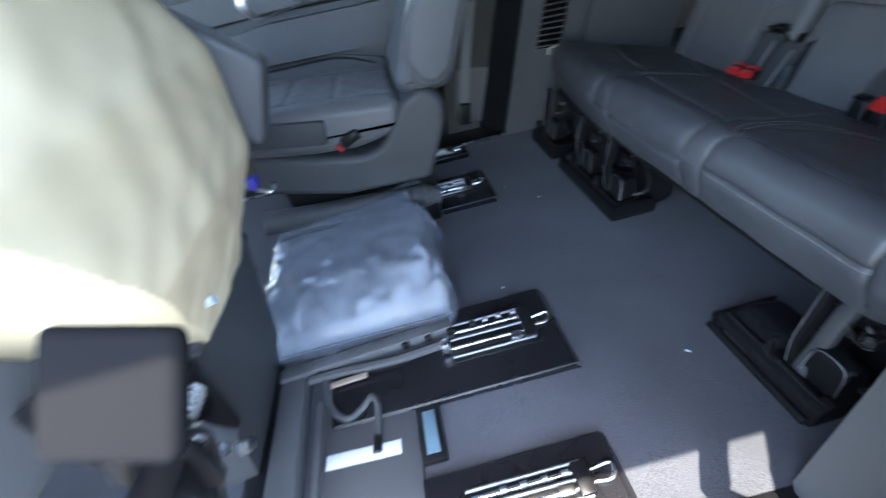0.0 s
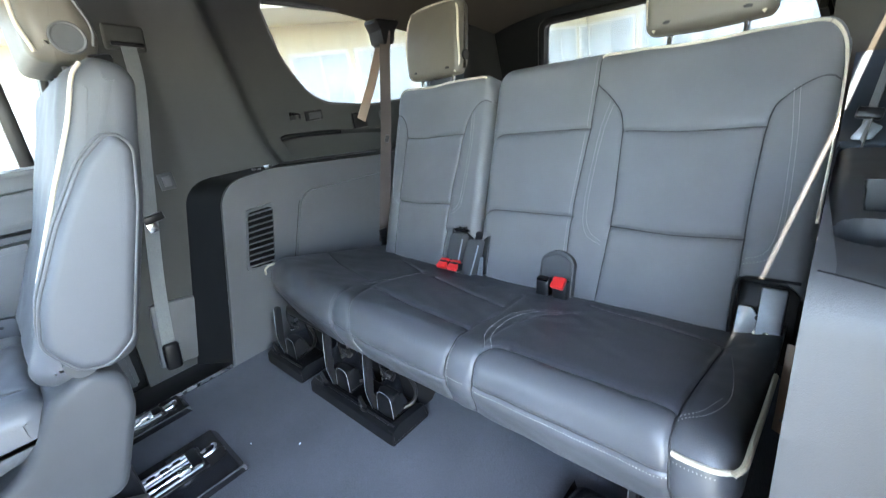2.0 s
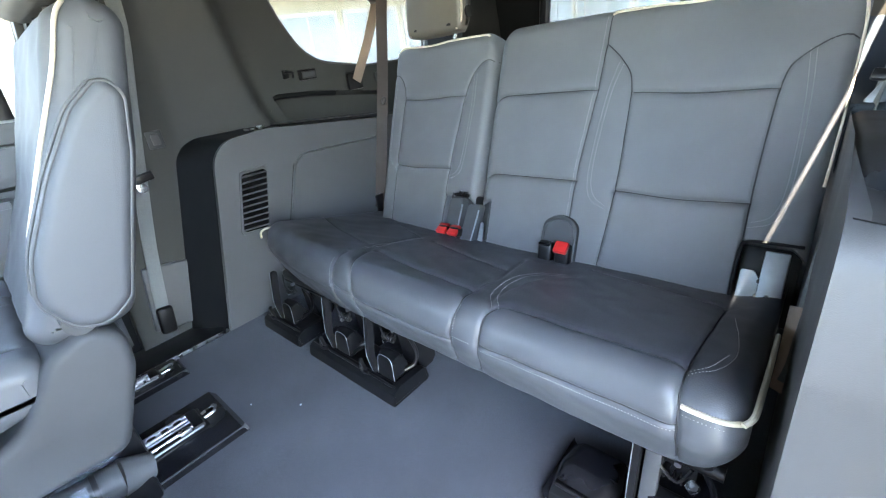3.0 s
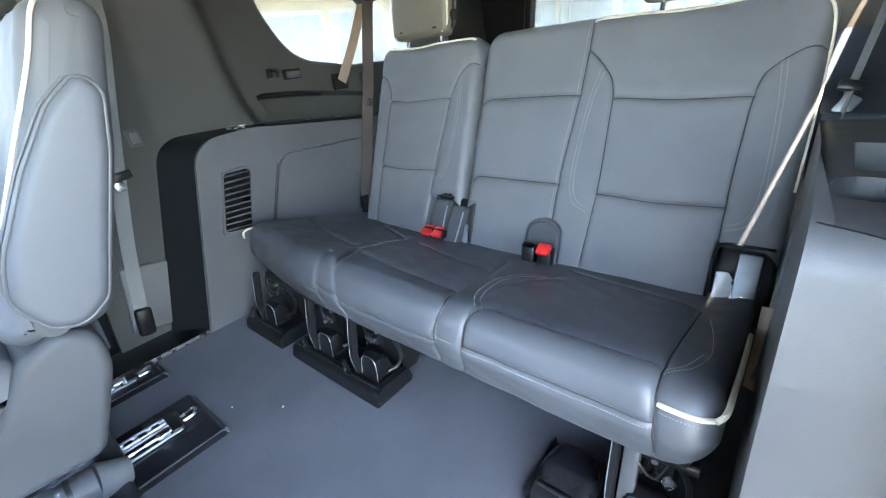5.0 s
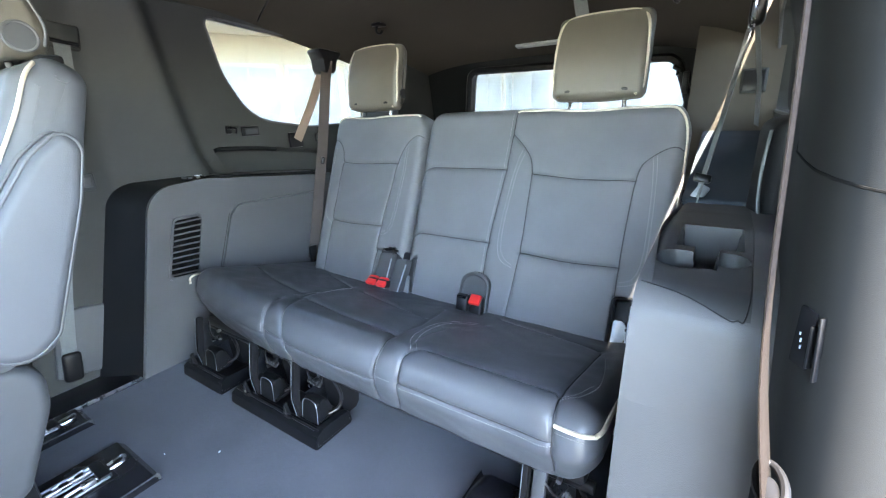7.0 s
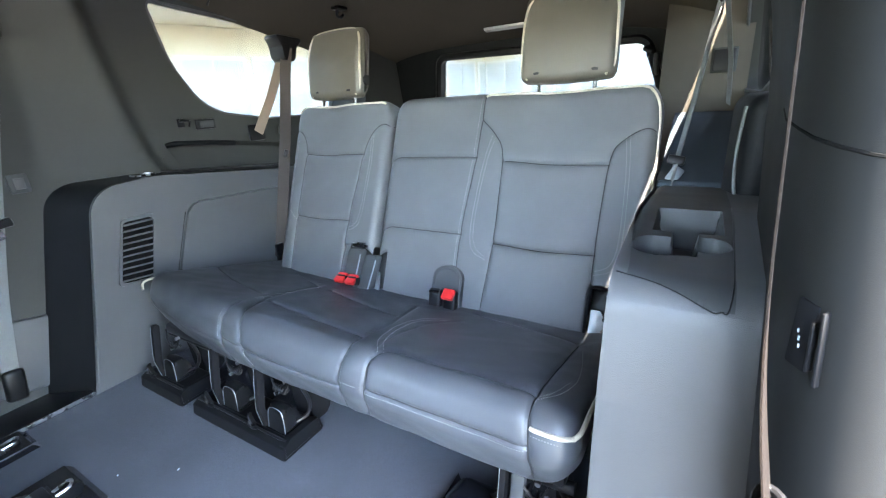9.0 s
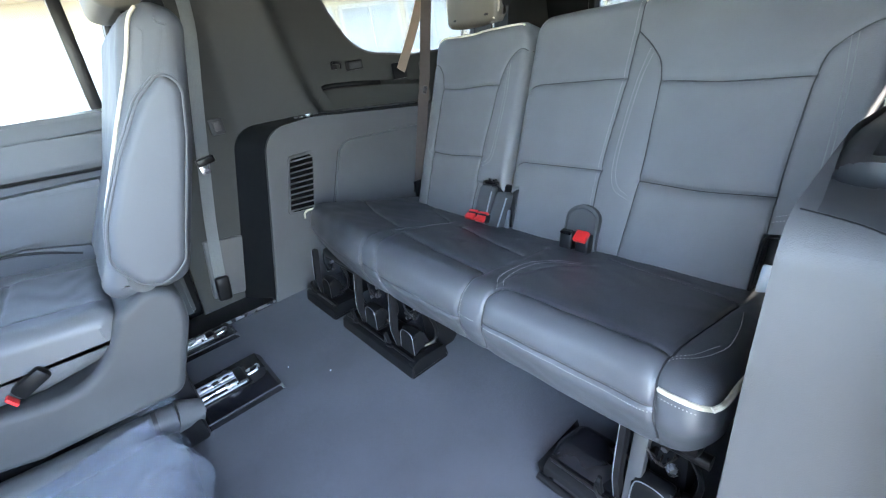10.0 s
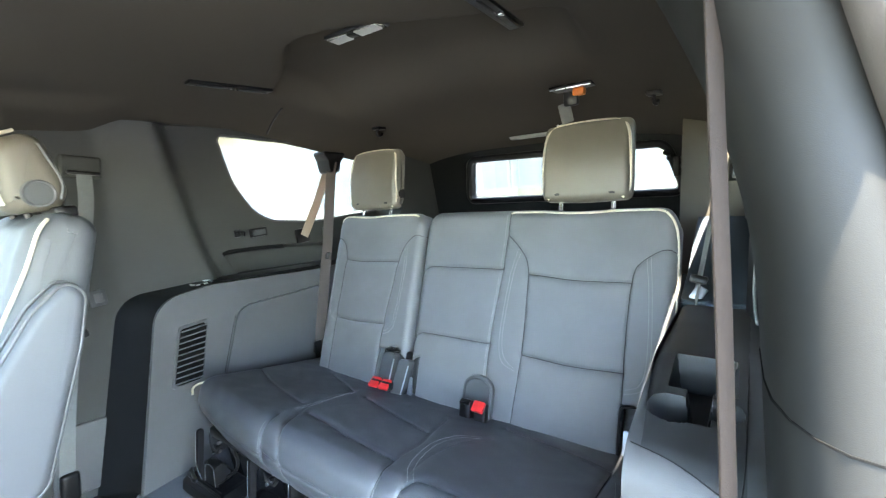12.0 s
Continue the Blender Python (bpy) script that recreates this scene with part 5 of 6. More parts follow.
    b = part("fold_button", rod((-0.130, 0.899, 0.868), (-0.130, 0.890, 0.868), 0.020, 24), SEAT_BACK_PLASTIC, hr)
    part("button_ring", tube([(-0.130 + 0.022 * math.cos(a), 0.891, 0.868 + 0.022 * math.sin(a)) for a in [2 * math.pi * k / 24 for k in range(25)]], 0.0025), TRIM, hr)
    for y in (0.96, 1.08):
        part("post", rod((-0.135, y, 0.80), (-0.140, y, 0.86), 0.006), BLACK, t)
    part("post_cover", rbox(-0.100, 0.93, 0.832, 0.035, 0.09, 0.022, 0.006), BLACK, t)
    # belt buckle on the inner side
    bk = part("buckle", rbox(-0.500, 0.800, 0.300, 0.050, 0.020, 0.026, 0.006, rot=(0, -25, 0)), MOUNT, t)
    part("buckle_button", rbox(-0.530, 0.796, 0.285, 0.006, 0.017, 0.020, 0.002, rot=(0, -25, 0)), RED, bk)
    # legs down to the floor rails
    for y in (0.90, 1.20):
        part("leg", rbox(-0.52, y, 0.09, 0.42, 0.030, 0.17, 0.01), BLACK, t)
    # rounded rail cover along the inner side
    rail = part("rail_cover", tube(smooth_line([(-0.80, 0.835, 0.115), (-0.60, 0.835, 0.098), (-0.42, 0.836, 0.085), (-0.36, 0.837, 0.078)], 6), 0.032, 14), SEAT_BACK_PLASTIC, t)
    part("rail_end", rod((-0.362, 0.838, 0.078), (-0.315, 0.842, 0.062), 0.035, 14, 0.024), TRIM, rail)
    part("rail_band", rod((-0.400, 0.836, 0.083), (-0.392, 0.836, 0.082), 0.034, 14), BLACK, rail)
    part("rail_foot", rbox(-0.55, 0.84, 0.035, 0.46, 0.05, 0.07, 0.01), BLACK, rail)
    return t


captain_chair()

# ---- far rear door ----
door = thing("rear_door", "closed grey rear passenger door with a chrome handle", "car door")
part("lower_panel", prism([(-1.30, 0.03, 0), (-0.215, 0.03, 0.01), (-0.20, 0.41, 0.02), (-1.30, 0.43, 0)], 1.405, 1.52, 0.012), DOOR_GREY, door)
part("armrest_pad", prism([(-1.30, 0.41, 0), (-0.34, 0.395, 0.03), (-0.28, 0.45, 0.03), (-0.275, 0.515, 0.015), (-0.72, 0.525, 0.05), (-1.30, 0.46, 0)], 1.365, 1.48, 0.016), DOOR_GREY, door)
part("map_pocket", prism([(-1.10, 0.20, 0.03), (-0.42, 0.20, 0.03), (-0.34, 0.34, 0.03), (-0.50, 0.385, 0.03), (-1.10, 0.385, 0.03)], 1.385, 1.42, 0.008), DOOR_GREY, door)
part("middle_panel", prism([(-1.30, 0.46, 0), (-0.205, 0.505, 0), (-0.20, 0.64, 0), (-1.30, 0.66, 0)], 1.425, 1.52, 0.006), DOOR_GREY, door)
part("upper_panel", prism([(-1.30, 0.625, 0), (-0.72, 0.635, 0.05), (-0.20, 0.628, 0), (-0.195, 0.675, 0.01), (-1.30, 0.70, 0.01)], 1.408, 1.52, 0.012), DOOR_GREY, door)
part("belt_strip", prism([(-1.30, 0.695, 0), (-0.195, 0.672, 0), (-0.195, 0.681, 0), (-1.30, 0.708, 0)], 1.418, 1.45, 0.002), STEEL, door)
bm = bmesh.new()
bez = outline([(-0.790, 0.585, 0.03), (-0.745, 0.655, 0.03), (-0.590, 0.640, 0.05), (-0.490, 0.578, 0.014), (-0.530, 0.556, 0.03), (-0.745, 0.535, 0.03)], 6)
rings = [[bm.verts.new((-0.645 + (p.x + 0.645) * f, y, 0.595 + (p.y - 0.595) * f)) for p in bez] for f, y in ((1.0, 1.425), (0.98, 1.405), (0.82, 1.402), (0.76, 1.422))]
for a, b in zip(rings, rings[1:]):
    for k in range(len(bez)):
        bm.faces.new((a[k], a[(k + 1) % len(bez)], b[(k + 1) % len(bez)], b[k]))
handle = part("handle_bezel", bm, CHROME, door)
part("handle_lever", rbox(-0.610, 1.402, 0.590, 0.150, 0.018, 0.034, 0.010, rot=(0, 14, 0), seg=3), CHROME, handle)
part("handle_cup", prism([(-0.77, 0.560, 0.02), (-0.74, 0.635, 0.02), (-0.59, 0.625, 0.02), (-0.52, 0.57, 0.02)], 1.418, 1.43, 0.002), BLACK, handle)
part("panel_groove", tube([(-1.28, 1.424, 0.532), (-0.74, 1.420, 0.552), (-0.50, 1.420, 0.545), (-0.21, 1.424, 0.530)], 0.005, 8), BLACK, door)
part("shoulder_band", prism([(-1.30, 0.545, 0.01), (-0.80, 0.552, 0.05), (-0.48, 0.560, 0.05), (-0.205, 0.548, 0.01), (-0.205, 0.620, 0.02), (-0.48, 0.640, 0.05), (-1.30, 0.630, 0.01)], 1.412, 1.44, 0.010), DOOR_GREY, door)
part("pocket_edge", tube(smooth_line([(-1.05, 1.384, 0.385), (-0.62, 1.383, 0.386), (-0.50, 1.384, 0.375), (-0.40, 1.386, 0.335)], 6), 0.004, 8), BLACK, door)
part("window_frame", prism([(-0.235, 0.675, 0), (-0.205, 0.675, 0), (-0.185, 1.06, 0), (-0.215, 1.06, 0)], 1.425, 1.46, 0.004), BLACK, door)
part("rear_frame", prism([(-0.165, 0.675, 0), (-0.095, 0.675, 0), (-0.02, 1.06, 0), (-0.09, 1.06, 0)], 1.425, 1.49, 0.004), BLACK, door)
part("pane", prism([(-1.30, 0.69, 0), (-0.12, 0.66, 0), (-0.04, 1.07, 0), (-1.30, 1.07, 0)], 1.450, 1.454), DOOR_GLASS, door)

# ---- floor fittings of the second row ----


def floor_plate(x0, x1, y0, y1, slot, label):
    t = thing("floor_plate", label, "floor plate", "seat mounting plates")
    bm = prism([(x0, 0.0, 0), (x1, 0.0, 0.002), (x1 - 0.015, 0.016, 0.004), (x0, 0.016, 0)], y0, y1, 0.004)
    part("plate", bm, GLOSSY, t)
    part("plate_edge", rbox((x0 + x1) / 2, y0 + 0.0025, 0.010, x1 - x0 - 0.01, 0.003, 0.016, 0.001), SEAT_BACK_PLASTIC, t)
    if slot:
        a, b, c, d = slot
        well = part("well", rbox((a + b) / 2, (c + d) / 2, 0.0165, b - a, d - c, 0.005, 0.0015), BLACK, t)
        n = 5
        for k in range(n):
            y = c + (d - c) * (k + 0.5) / n
            e = b - 0.012 - 0.015 * (k % 2)
            part("bar", rod((a + 0.004, y, 0.022 + 0.002 * (k % 3)), (e, y, 0.022 + 0.002 * (k % 3)), 0.0036 if k % 2 else 0.0028, 10), STEEL if k % 2 else DULL, well)
        for k in range(4):
            x = a + (b - a) * (0.28 + 0.16 * k)
            part("roller", rod((x, d - 0.018, 0.027), (x + 0.010, d - 0.018, 0.027), 0.005, 10), DULL, well)
        part("stop_block", rbox(b - 0.018, (c + d) / 2, 0.024, 0.022, (d - c) * 0.8, 0.012, 0.003), BLACK, well)
        part("catch", rbox(b - 0.045, c + 0.018, 0.028, 0.024, 0.014, 0.010, 0.002), STEEL, well)
        part("striker", tube(smooth_line([(b - 0.002, (c + d) / 2 - 0.006, 0.018), (b + 0.022, (c + d) / 2 - 0.008, 0.022), (b + 0.028, (c + d) / 2 + 0.012, 0.022), (b - 0.002, (c + d) / 2 + 0.012, 0.018)], 4), 0.0032), STEEL, t)
    return t


BLK = "glossy black seat mounting plate with steel rollers, on the carpet"
floor_plate(-0.62, -0.166, 0.224, 0.430, (-0.39, -0.215, 0.292, 0.388), BLK)
floor_plate(-0.60, -0.142, 0.832, 1.024, (-0.36, -0.197, 0.902, 0.988), BLK)
floor_plate(-0.55, -0.150, 1.170, 1.268, (-0.36, -0.205, 1.195, 1.245), BLK)
floor_plate(-0.475, -0.187, -0.010, 0.102, (-0.42, -0.235, 0.012, 0.070), BLK)

# long track with its sliding cover beside the bag
t = thing("seat_track", "dark steel seat track with a notched side on the floor", "seat track")
part("rail", rbox(-0.545, 0.352, 0.034, 0.34, 0.026, 0.040, 0.004, rot=(0, 0, 4)), TRIM, t)
for k in range(4):
    part("notch", rbox(-0.47 + 0.045 * k, 0.342 + 0.003 * k, 0.044, 0.014, 0.010, 0.014, 0.002), BLACK, t)
part("slider", tube(smooth_line([(-0.66, 0.322, 0.040), (-0.60, 0.326, 0.036), (-0.50, 0.322, 0.034), (-0.40, 0.330, 0.034)], 5), 0.009), SEAT_BACK_PLASTIC, t)
part("cam", rbox(-0.395, 0.322, 0.034, 0.020, 0.022, 0.030, 0.005), STEEL, t)
part("copper_tab", rbox(-0.590, 0.312, 0.024, 0.075, 0.012, 0.006, 0.002, rot=(0, 0, 3)), TAN, t)

# hinged carpet flap with cable and label, between the plates
t = thing("floor_cover", "dark plastic floor cover between the seat mounts", "floor cover")
part("panel", rbox(-0.555, 0.175, 0.006, 0.165, 0.195, 0.010, 0.004), SEAT_BACK_PLASTIC, t)
part("rim", rbox(-0.642, 0.175, 0.012, 0.012, 0.215, 0.024, 0.004), TRIM, t)
t = thing("slot_cover", "narrow black slot with a blue-grey liner in the floor", "slot")
part("rim", rbox(-0.453, 0.184, 0.006, 0.042, 0.118, 0.012, 0.003), BLACK, t)
part("liner", rbox(-0.452, 0.176, 0.0125, 0.022, 0.075, 0.002, 0.0005), WHITE_BLUE, t)
t = thing("cable", "dark grey cable with a connector lying on the floor cover", "cable")
part("wire", tube(smooth_line([(-0.690, 0.345, 0.030), (-0.655, 0.350, 0.050), (-0.632, 0.318, 0.034), (-0.620, 0.262, 0.020), (-0.592, 0.236, 0.018), (-0.565, 0.248, 0.020), (-0.545, 0.262, 0.026), (-0.536, 0.235, 0.022), (-0.540, 0.185, 0.018)], 7), 0.0065, 10), SEAT_BACK_PLASTIC, t)
part("connector", rod((-0.540, 0.188, 0.018), (-0.542, 0.162, 0.016), 0.0075, 10), BLACK, t)
t = thing("paper_label", "pale blue-white paper strip under the cable", "label")
part("strip", rbox(-0.566, 0.166, 0.0125, 0.125, 0.024, 0.0015, 0.0005, rot=(0, 0, -2)), WHITE, t)
t = thing("front_rail", "dark moulded floor rail with a ledge across the aisle", "floor rail")
part("ledge", rbox(-0.690, 0.230, 0.022, 0.050, 0.30, 0.044, 0.008), TRIM, t)
part("ledge_step", rbox(-0.735, 0.230, 0.012, 0.050, 0.32, 0.030, 0.006), BLACK, t)
part("pivot", rod((-0.790, 0.455, 0.035), (-0.735, 0.445, 0.040), 0.022, 14), BLACK, t)
part("pivot_arm", rbox(-0.725, 0.430, 0.050, 0.050, 0.010, 0.014, 0.003, rot=(0, 0, 20)), STEEL, t)

# ---- clear bag on the floor ----
bag = thing("plastic_bag", "crumpled clear plastic bag with a folded dark mat inside", "bag")
BX, BY = (-0.80, -0.352), (0.395, 0.93)
bm = bmesh.new()
NX, NY = 210, 230


def bag_height(u, v):
    e = min(u, 1 - u, v, 1 - v)
    h = (0.062 + 0.030 * u) * (1 - math.exp(-e / 0.045)) + 0.014 * math.exp(-((v - 0.2) / 0.1) ** 2)
    p = Vector((u * 4, v * 5, 0.0))
    w = 0.9 * noise.noise_vector(p * 0.8)
    r = abs(noise.noise(p + Vector((0, 0, 3)) + w))
    r2 = abs(noise.noise(Vector((u * 9 + 3 * v, v * 8 - 3 * u, 5.0)) + 1.2 * w))
    r3 = abs(noise.noise(Vector((u * 22 - 6 * v, v * 20, 9.0)) + w))
    r4 = abs(noise.noise(Vector((u * 45, v * 40 + 9 * u, 2.0)) + w))
    k = 0.85 + 0.5 * math.exp(-((v - 0.16) / 0.16) ** 2) + 0.5 * math.exp(-((u - 0.95) / 0.14) ** 2)
    m = 0.12 + 1.0 * math.exp(-((v - 0.12) / 0.15) ** 2) + 0.8 * math.exp(-((u - 0.95) / 0.13) ** 2)
    return h + 1.15 * k * (0.012 * (0.35 - r) + (0.002 + 0.014 * m) * (0.3 - r2) + m * (0.012 * (0.28 - r3) + 0.0026 * (0.25 - r4))) * min(1, e / 0.03)


grid = []
for i in range(NX + 1):
    row = []
    for j in range(NY + 1):
        u, v = i / NX, j / NY
        sx = 0.024 * u * noise.noise(Vector((v * 6, 7.3, u))) + 0.006 * noise.noise(Vector((v * 19, 1.3, u)))
        sy = 0.012 * noise.noise(Vector((u * 5, 3.3, v))) + 0.006 * noise.noise(Vector((u * 19, 4.3, v)))
        x = BX[0] + (BX[1] - BX[0]) * u + sx + 0.03 * (v - 0.5) * (u - 0.5)
        y = BY[0] + (BY[1] - BY[0]) * v + sy
        row.append(bm.verts.new((x, y, 0.026 + max(0.002, bag_height(u, v)))))
    grid.append(row)
for i in range(NX):
    for j in range(NY):
        bm.faces.new((grid[i][j], grid[i + 1][j], grid[i + 1][j + 1], grid[i][j + 1]))
rim = [e for e in bm.edges if e.is_boundary]
got = bmesh.ops.extrude_edge_only(bm, edges=rim)["geom"]
bmesh.ops.translate(bm, vec=(0, 0, -0.012), verts=[v for v in got if isinstance(v, bmesh.types.BMVert)])
part("film", bm, FILM, bag)
mat_ = Pad([(-0.58, 0.006, 0), (-0.785, 0.006, 0.012), (-0.785, 0.058, 0.02), (-0.368, 0.070, 0.02), (-0.368, 0.006, 0.012)], 0.415, 0.91, 0.02, 60, 90, waver=0.004, seed=3.0)
mat_.mesh("folded_mat", MATCLOTH, bag)

# ---- tumbled second-row seat on the near side ----
tum = thing("tumbled_seat", "second-row seat tumbled forward, its cream underside in daylight", "chair")


def round_side(g):
    """The far side edge is drawn in towards the hinge and a little at the top."""
    k = np.interp(g[..., 2], [0.30, 0.38, 0.47, 0.58, 0.72], [0.50, 0.72, 1.0, 1.0, 0.85])
    y = g[..., 1]
    g[..., 1] = np.where(y > 0.28, 0.28 + (y - 0.28) * k, y)
    return g


under = Pad([(-0.80, 0.45, 0), (-0.78, 0.305, 0.02), (-0.676, 0.300, 0.012), (-0.605, 0.455, 0.02), (-0.598, 0.590, 0.03), (-0.650, 0.715, 0.05), (-0.80, 0.73, 0.04)], -0.05, 0.485, 0.045, 60, 200, waver=0.0025, seed=5.0, reshape=round_side)


def cut_low(o):
    """Cuts the panel off along its slanted lower edge, above the hinge."""
    bm = bmesh.new()
    bm.from_mesh(o.data)
    got = bmesh.ops.bisect_plane(bm, geom=bm.verts[:] + bm.edges[:] + bm.faces[:], plane_co=(0, 0.18, 0.325), plane_no=(0, 0.18, 0.13), clear_inner=True)
    bmesh.ops.edgenet_fill(bm, edges=[e for e in got["geom_cut"] if isinstance(e, bmesh.types.BMEdge)])
    bm.to_mesh(o.data)
    bm.free()


cut_low(under.mesh("underside", CREAM, tum))
part("rivet", rod((-0.652, 0.20, 0.36), (-0.640, 0.20, 0.363), 0.006, 12), WHITE, tum)
part("seat_frame", prism([(-1.02, 0.30, 0.03), (-1.02, 0.68, 0.05), (-0.80, 0.66, 0.03), (-0.78, 0.30, 0.03)], -0.03, 0.44, 0.02), LEATHER, tum)
arm2 = Pad([(-0.66, 0.50, 0), (-0.600, 0.440, 0.015), (-0.588, 0.444, 0.010), (-0.540, 0.556, 0.016), (-0.640, 0.642, 0.02), (-0.76, 0.66, 0.03), (-0.76, 0.56, 0.03)], 0.462, 0.512, 0.012, 30, 110, waver=0.0004)
arm2.mesh("armrest", ARM_LEATHER, tum)
lever = part("release_lever", rbox(0, 0, 0, 0.055, 0.012, 0.052, 0.0058, seg=4), MATTE, tum)
across, rise = Vector((0.97, -0.17, -0.19)).normalized(), Vector((0.25, 0.57, 0.78)).normalized()
lever.matrix_world = Matrix.Translation((-0.507, -0.092, 0.538)) @ Matrix((across, rise.cross(across), rise)).transposed().to_4x4()
part("lever_stalk", rod((-0.51, -0.098, 0.530), (-0.62, -0.03, 0.40), 0.008, 10), BLACK, tum)
part("hinge_bracket", prism([(-0.74, 0.20, 0.01), (-0.66, 0.22, 0.01), (-0.655, 0.36, 0.02), (-0.70, 0.42, 0.02), (-0.76, 0.40, 0.01)], 0.055, 0.066, 0.003), BLACK, tum)
part("hinge_bracket", prism([(-0.74, 0.20, 0.01), (-0.67, 0.20, 0.01), (-0.665, 0.32, 0.02), (-0.70, 0.36, 0.02), (-0.76, 0.36, 0.01)], 0.135, 0.146, 0.003), BLACK, tum)
part("hinge_spring", tube([(-0.675 + 0.012 * math.cos(k * 0.9), 0.072 + 0.0012 * k, 0.30 + 0.012 * math.sin(k * 0.9)) for k in range(48)], 0.0025, 6), DULL, tum)
part("hinge_link", rbox(-0.665, 0.095, 0.255, 0.010, 0.016, 0.11, 0.003, rot=(28, 10, 0)), DULL, tum)
part("wiring", tube(smooth_line([(-0.68, 0.02, 0.40), (-0.655, 0.05, 0.33), (-0.66, 0.08, 0.27), (-0.68, 0.05, 0.18), (-0.70, 0.09, 0.08)], 6), 0.005, 8), BLACK, tum)
part("leg_cover", prism([(-0.80, 0.02, 0.01), (-0.735, 0.02, 0.01), (-0.690, 0.285, 0.02), (-0.672, 0.320, 0.01), (-0.76, 0.33, 0.02)], 0.17, 0.445, 0.015), SEAT_BACK_PLASTIC, tum)
part("hinge_bar", rod((-0.72, -0.04, 0.22), (-0.72, 0.46, 0.22), 0.016, 14), BLACK, tum)
part("hinge_cover", rbox(-0.715, 0.02, 0.19, 0.05, 0.12, 0.20, 0.012, rot=(0, 12, 0)), BLACK, tum)
part("hinge_plate", rbox(-0.690, 0.115, 0.22, 0.006, 0.022, 0.10, 0.002, rot=(20, 12, 0)), STEEL, tum)
part("hinge_bolt", rod((-0.69, 0.135, 0.16), (-0.675, 0.135, 0.163), 0.010, 6), STEEL, tum)
part("side_frame", prism([(-0.84, 0.0, 0.01), (-0.77, 0.0, 0.01), (-0.72, 0.30, 0.02), (-0.80, 0.32, 0.02)], 0.452, 0.470, 0.004), BLACK, tum)
part("latch", rbox(-0.640, 0.476, 0.415, 0.030, 0.026, 0.036, 0.006), BROWN, tum)
part("tag", rbox(-0.640, 0.478, 0.382, 0.014, 0.030, 0.022, 0.004), BLUE, tum, "blue plastic tag")
part("latch_hook", tube(smooth_line([(-0.64, 0.478, 0.365), (-0.62, 0.488, 0.352), (-0.61, 0.482, 0.37)], 4), 0.004), STEEL, tum)

# ---- fittings in the roof ----
t = thing("dome_lamp", "pale rectangular dome lamp set in the headliner", "lamp")
z = roof_z(0.495, 0.69)
part("bezel", rbox(0.495, 0.692, z - 0.003, 0.050, 0.190, 0.010, 0.004, rot=(0, 5, 0)), SEAT_BACK_PLASTIC, t)
part("frame", rbox(0.494, 0.692, z - 0.0075, 0.042, 0.178, 0.004, 0.002, rot=(0, 5, 0)), CHROME, t)
part("lens", rbox(0.494, 0.650, z - 0.010, 0.032, 0.070, 0.005, 0.002, rot=(0, 5, 0)), LAMP_LENS, t)
part("lens", rbox(0.494, 0.745, z - 0.010, 0.032, 0.060, 0.005, 0.002, rot=(0, 5, 0)), LAMP_LENS, t)
part("switch", rbox(0.490, 0.699, z - 0.011, 0.020, 0.024, 0.004, 0.001, rot=(0, 5, 0)), BLACK, t)


def roof_vent(x, y, turn):
    t = thing("roof_air_vent", "slim black air vent in the headliner", "air vent", "roof air vents")
    z = roof_z(x, y)
    part("slot", rbox(x, y, z - 0.003, 0.235, 0.034, 0.010, 0.004, rot=(0, 0, turn)), BLACK, t)
    for k in (-1, 1):
        part("vane", rbox(x + 0.055 * k, y, z - 0.009, 0.085, 0.022, 0.004, 0.001, rot=(18, 0, turn)), SEAT_BACK_PLASTIC, t)
    part("thumb_tab", rbox(x, y - 0.012, z - 0.011, 0.012, 0.010, 0.006, 0.001, rot=(0, 0, turn)), CHROME, t)


roof_vent(0.35, 1.045, -2)
roof_vent(0.44, 0.275, 4)

t = thing("roof_belt_retractor", "ceiling belt retractor with an orange button and hanging tongues", "belt retractor")
x, y = 0.930, 0.283
z = roof_z(x, y)
part("bezel", rbox(x, y, z - 0.002, 0.075, 0.12, 0.010, 0.004), BLACK, t)
part("bezel_edge", rbox(x - 0.034, y, z - 0.006, 0.004, 0.115, 0.006, 0.001), STEEL, t)
part("release", rbox(x - 0.006, y - 0.018, z - 0.018, 0.024, 0.034, 0.022, 0.005), ORANGE, t)
part("latch_head", rbox(x - 0.004, y + 0.006, z - 0.034, 0.020, 0.042, 0.040, 0.006), BLACK, t)
part("tongue", rbox(x - 0.006, y + 0.022, z - 0.072, 0.006, 0.036, 0.060, 0.003, rot=(-14, 8, 0)), GREY_WEB, t)
part("tongue_tip", rbox(x - 0.004, y + 0.036, z - 0.114, 0.004, 0.028, 0.032, 0.003, rot=(-14, 8, 0)), STEEL, t)

t = thing("cargo_lamp", "slim pale lamp in the headliner before the rear window", "lamp")
z = roof_z(1.345, 0.595)
part("lens", rbox(1.345, 0.595, z - 0.004, 0.030, 0.175, 0.010, 0.003, rot=(0, 14, 0)), LAMP_LENS, t)


def roof_hook(x, y):
    t = thing("roof_hook", "small black hook under the headliner", "hook", "roof hooks")
    z = roof_z(x, y)
    part("base", rbox(x, y, z - 0.004, 0.045, 0.040, 0.012, 0.005), BLACK, t)
    part("arm", tube(smooth_line([(x - 0.01, y, z - 0.006), (x - 0.015, y, z - 0.028), (x - 0.003, y - 0.006, z - 0.034), (x + 0.008, y - 0.008, z - 0.024)], 5), 0.005), BLACK, t)


roof_hook(0.945, 1.060)
roof_hook(1.02, 0.085)

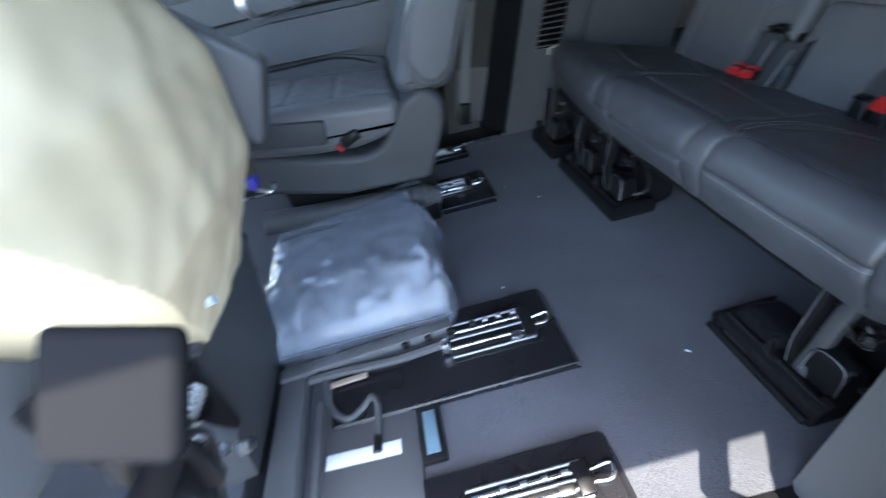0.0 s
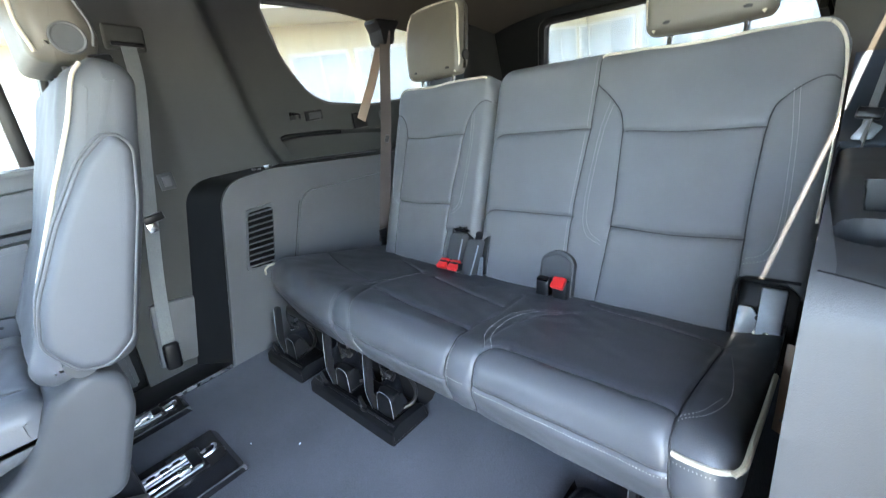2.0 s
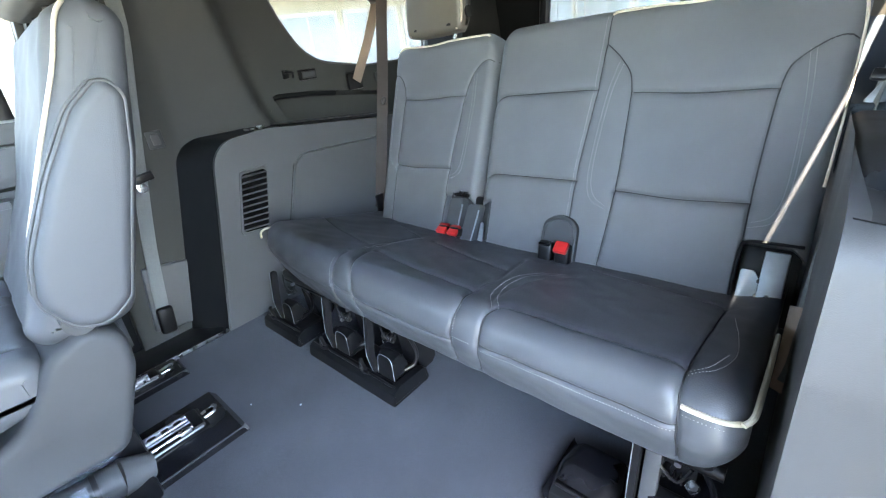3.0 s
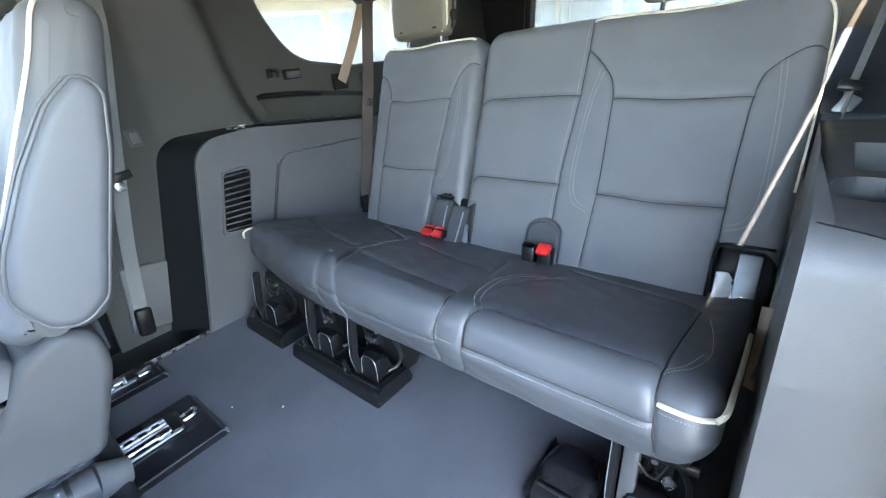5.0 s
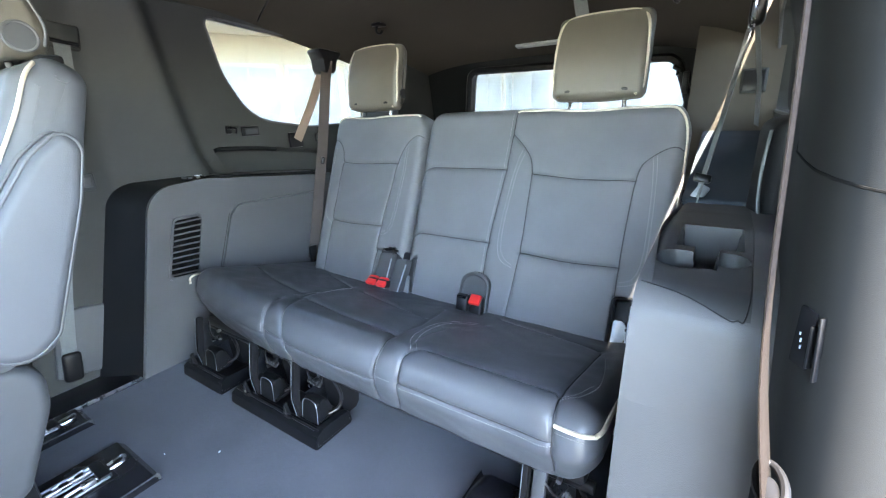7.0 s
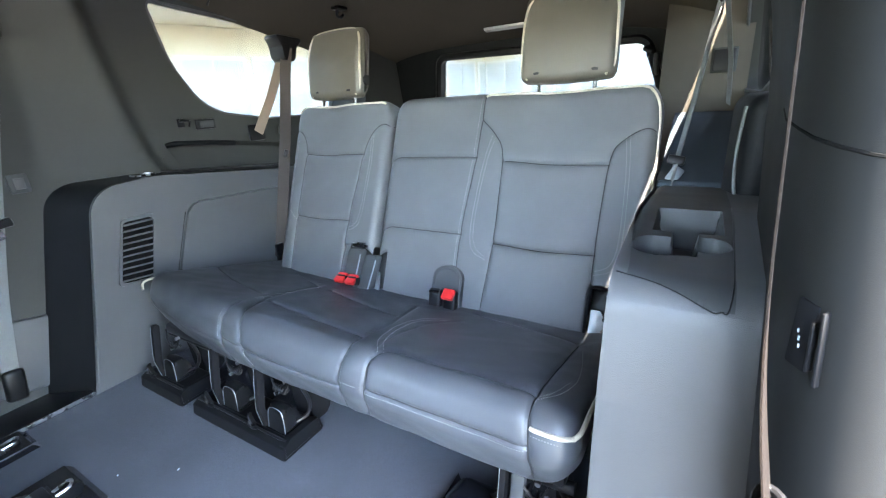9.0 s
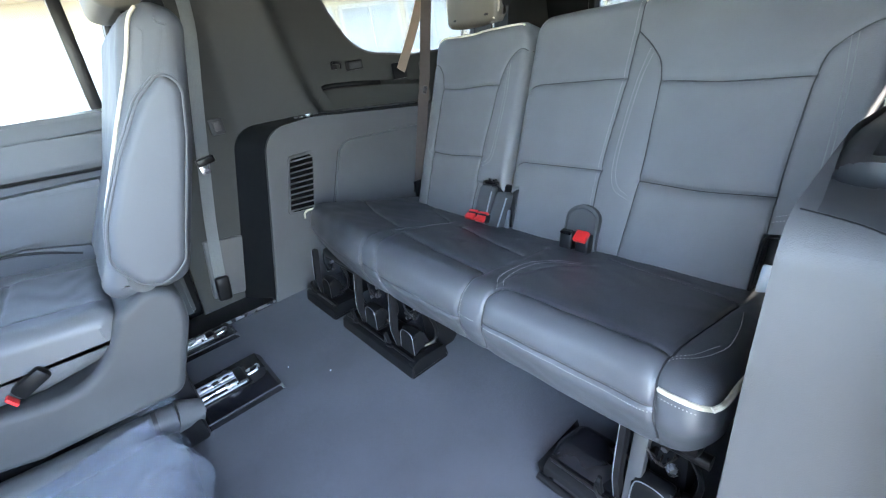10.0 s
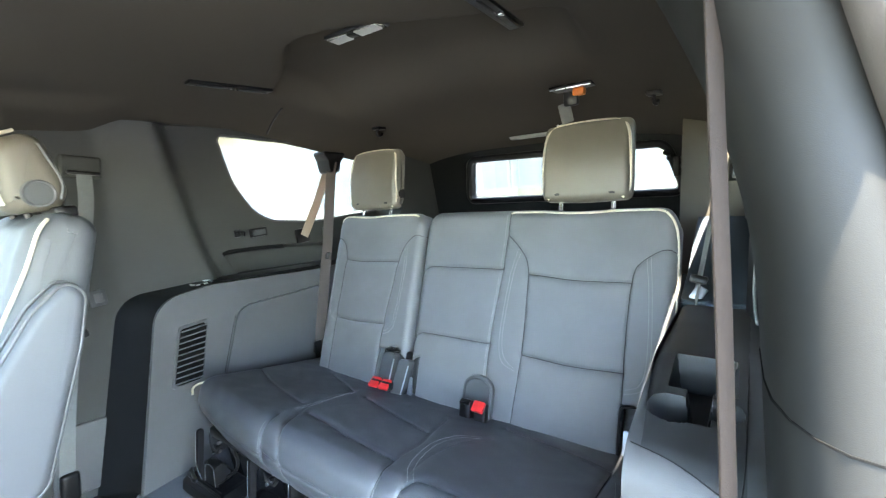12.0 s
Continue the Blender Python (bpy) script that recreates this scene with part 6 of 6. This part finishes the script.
# lint on the carpet: a few pale specks
rng = random.Random(4)
for x, y in ((-0.040, 0.795), (-0.243, 0.470), (-0.11, 0.90), (0.01, 0.20)):
    t = thing("lint", "tiny pale scrap of lint on the carpet", "lint", "scraps of lint")
    s = rng.uniform(0.5, 1.0)
    a = rng.uniform(0, 180)
    part("scrap", rbox(x, y, 0.004, 0.009 * s, 0.004 * s, 0.0015, 0.0005, rot=(0, 0, a)), WHITE, t)

# ---- outside ----
bm = bmesh.new()
bmesh.ops.create_grid(bm, x_segments=4, y_segments=4, size=400)
g = part("ground", bm, CONCRETE, None)
g.location.z = -0.75
tagged(g, "worn grey asphalt car park ground", "ground", kind="structure")


def building(name, label, origin, turn, length, height, eave):
    """A low building: wall, roof with a deep eave, a row of framed windows."""
    t = thing(name, label, "building")
    t.matrix_world = pose(*origin, 0, 0, turn)
    part("wall", rbox(0, 0.15, height / 2, length, 0.3, height, 0.01), STUCCO, t)
    part("eave", rbox(0, -eave / 2 + 0.3, height + 0.12, length + 0.6, eave + 0.6, 0.24, 0.02), STUCCO, t)
    n = int(length / 1.6)
    for k in range(n):
        x = -length / 2 + (k + 0.5) * length / n
        w = part("window", rbox(x, -0.02, 1.75, length / n - 0.14, 0.05, 1.9, 0.01), FRAME_WHITE, t)
        for s in (-1, 1):
            part("window_pane", rbox(x + s * (length / n - 0.26) / 4, -0.05, 1.75, (length / n - 0.34) / 2, 0.02, 1.72, 0.004), PALE_GLASS, w)
    return t


building("building", "cream low building with a deep eave and a window row", (6.0, 9.5, -0.75), -16, 34.0, 3.3, 1.8)
building("building", "pale building behind the car with blue-grey posts", (15.0, 1.0, -0.75), -90, 22.0, 3.6, 0.6)
building("building", "pale building across the car park", (14.0, -26.0, -0.75), 165, 30.0, 4.2, 0.8)
for y in (0.4, 1.4, 5.0):
    t = thing("post", "blue-grey metal post before the pale building", "post", "posts outside")
    part("shaft", rbox(13.5, y * 4 - 1.5, 1.3, 0.35, 0.5, 4.2, 0.02), POSTBLUE, t)
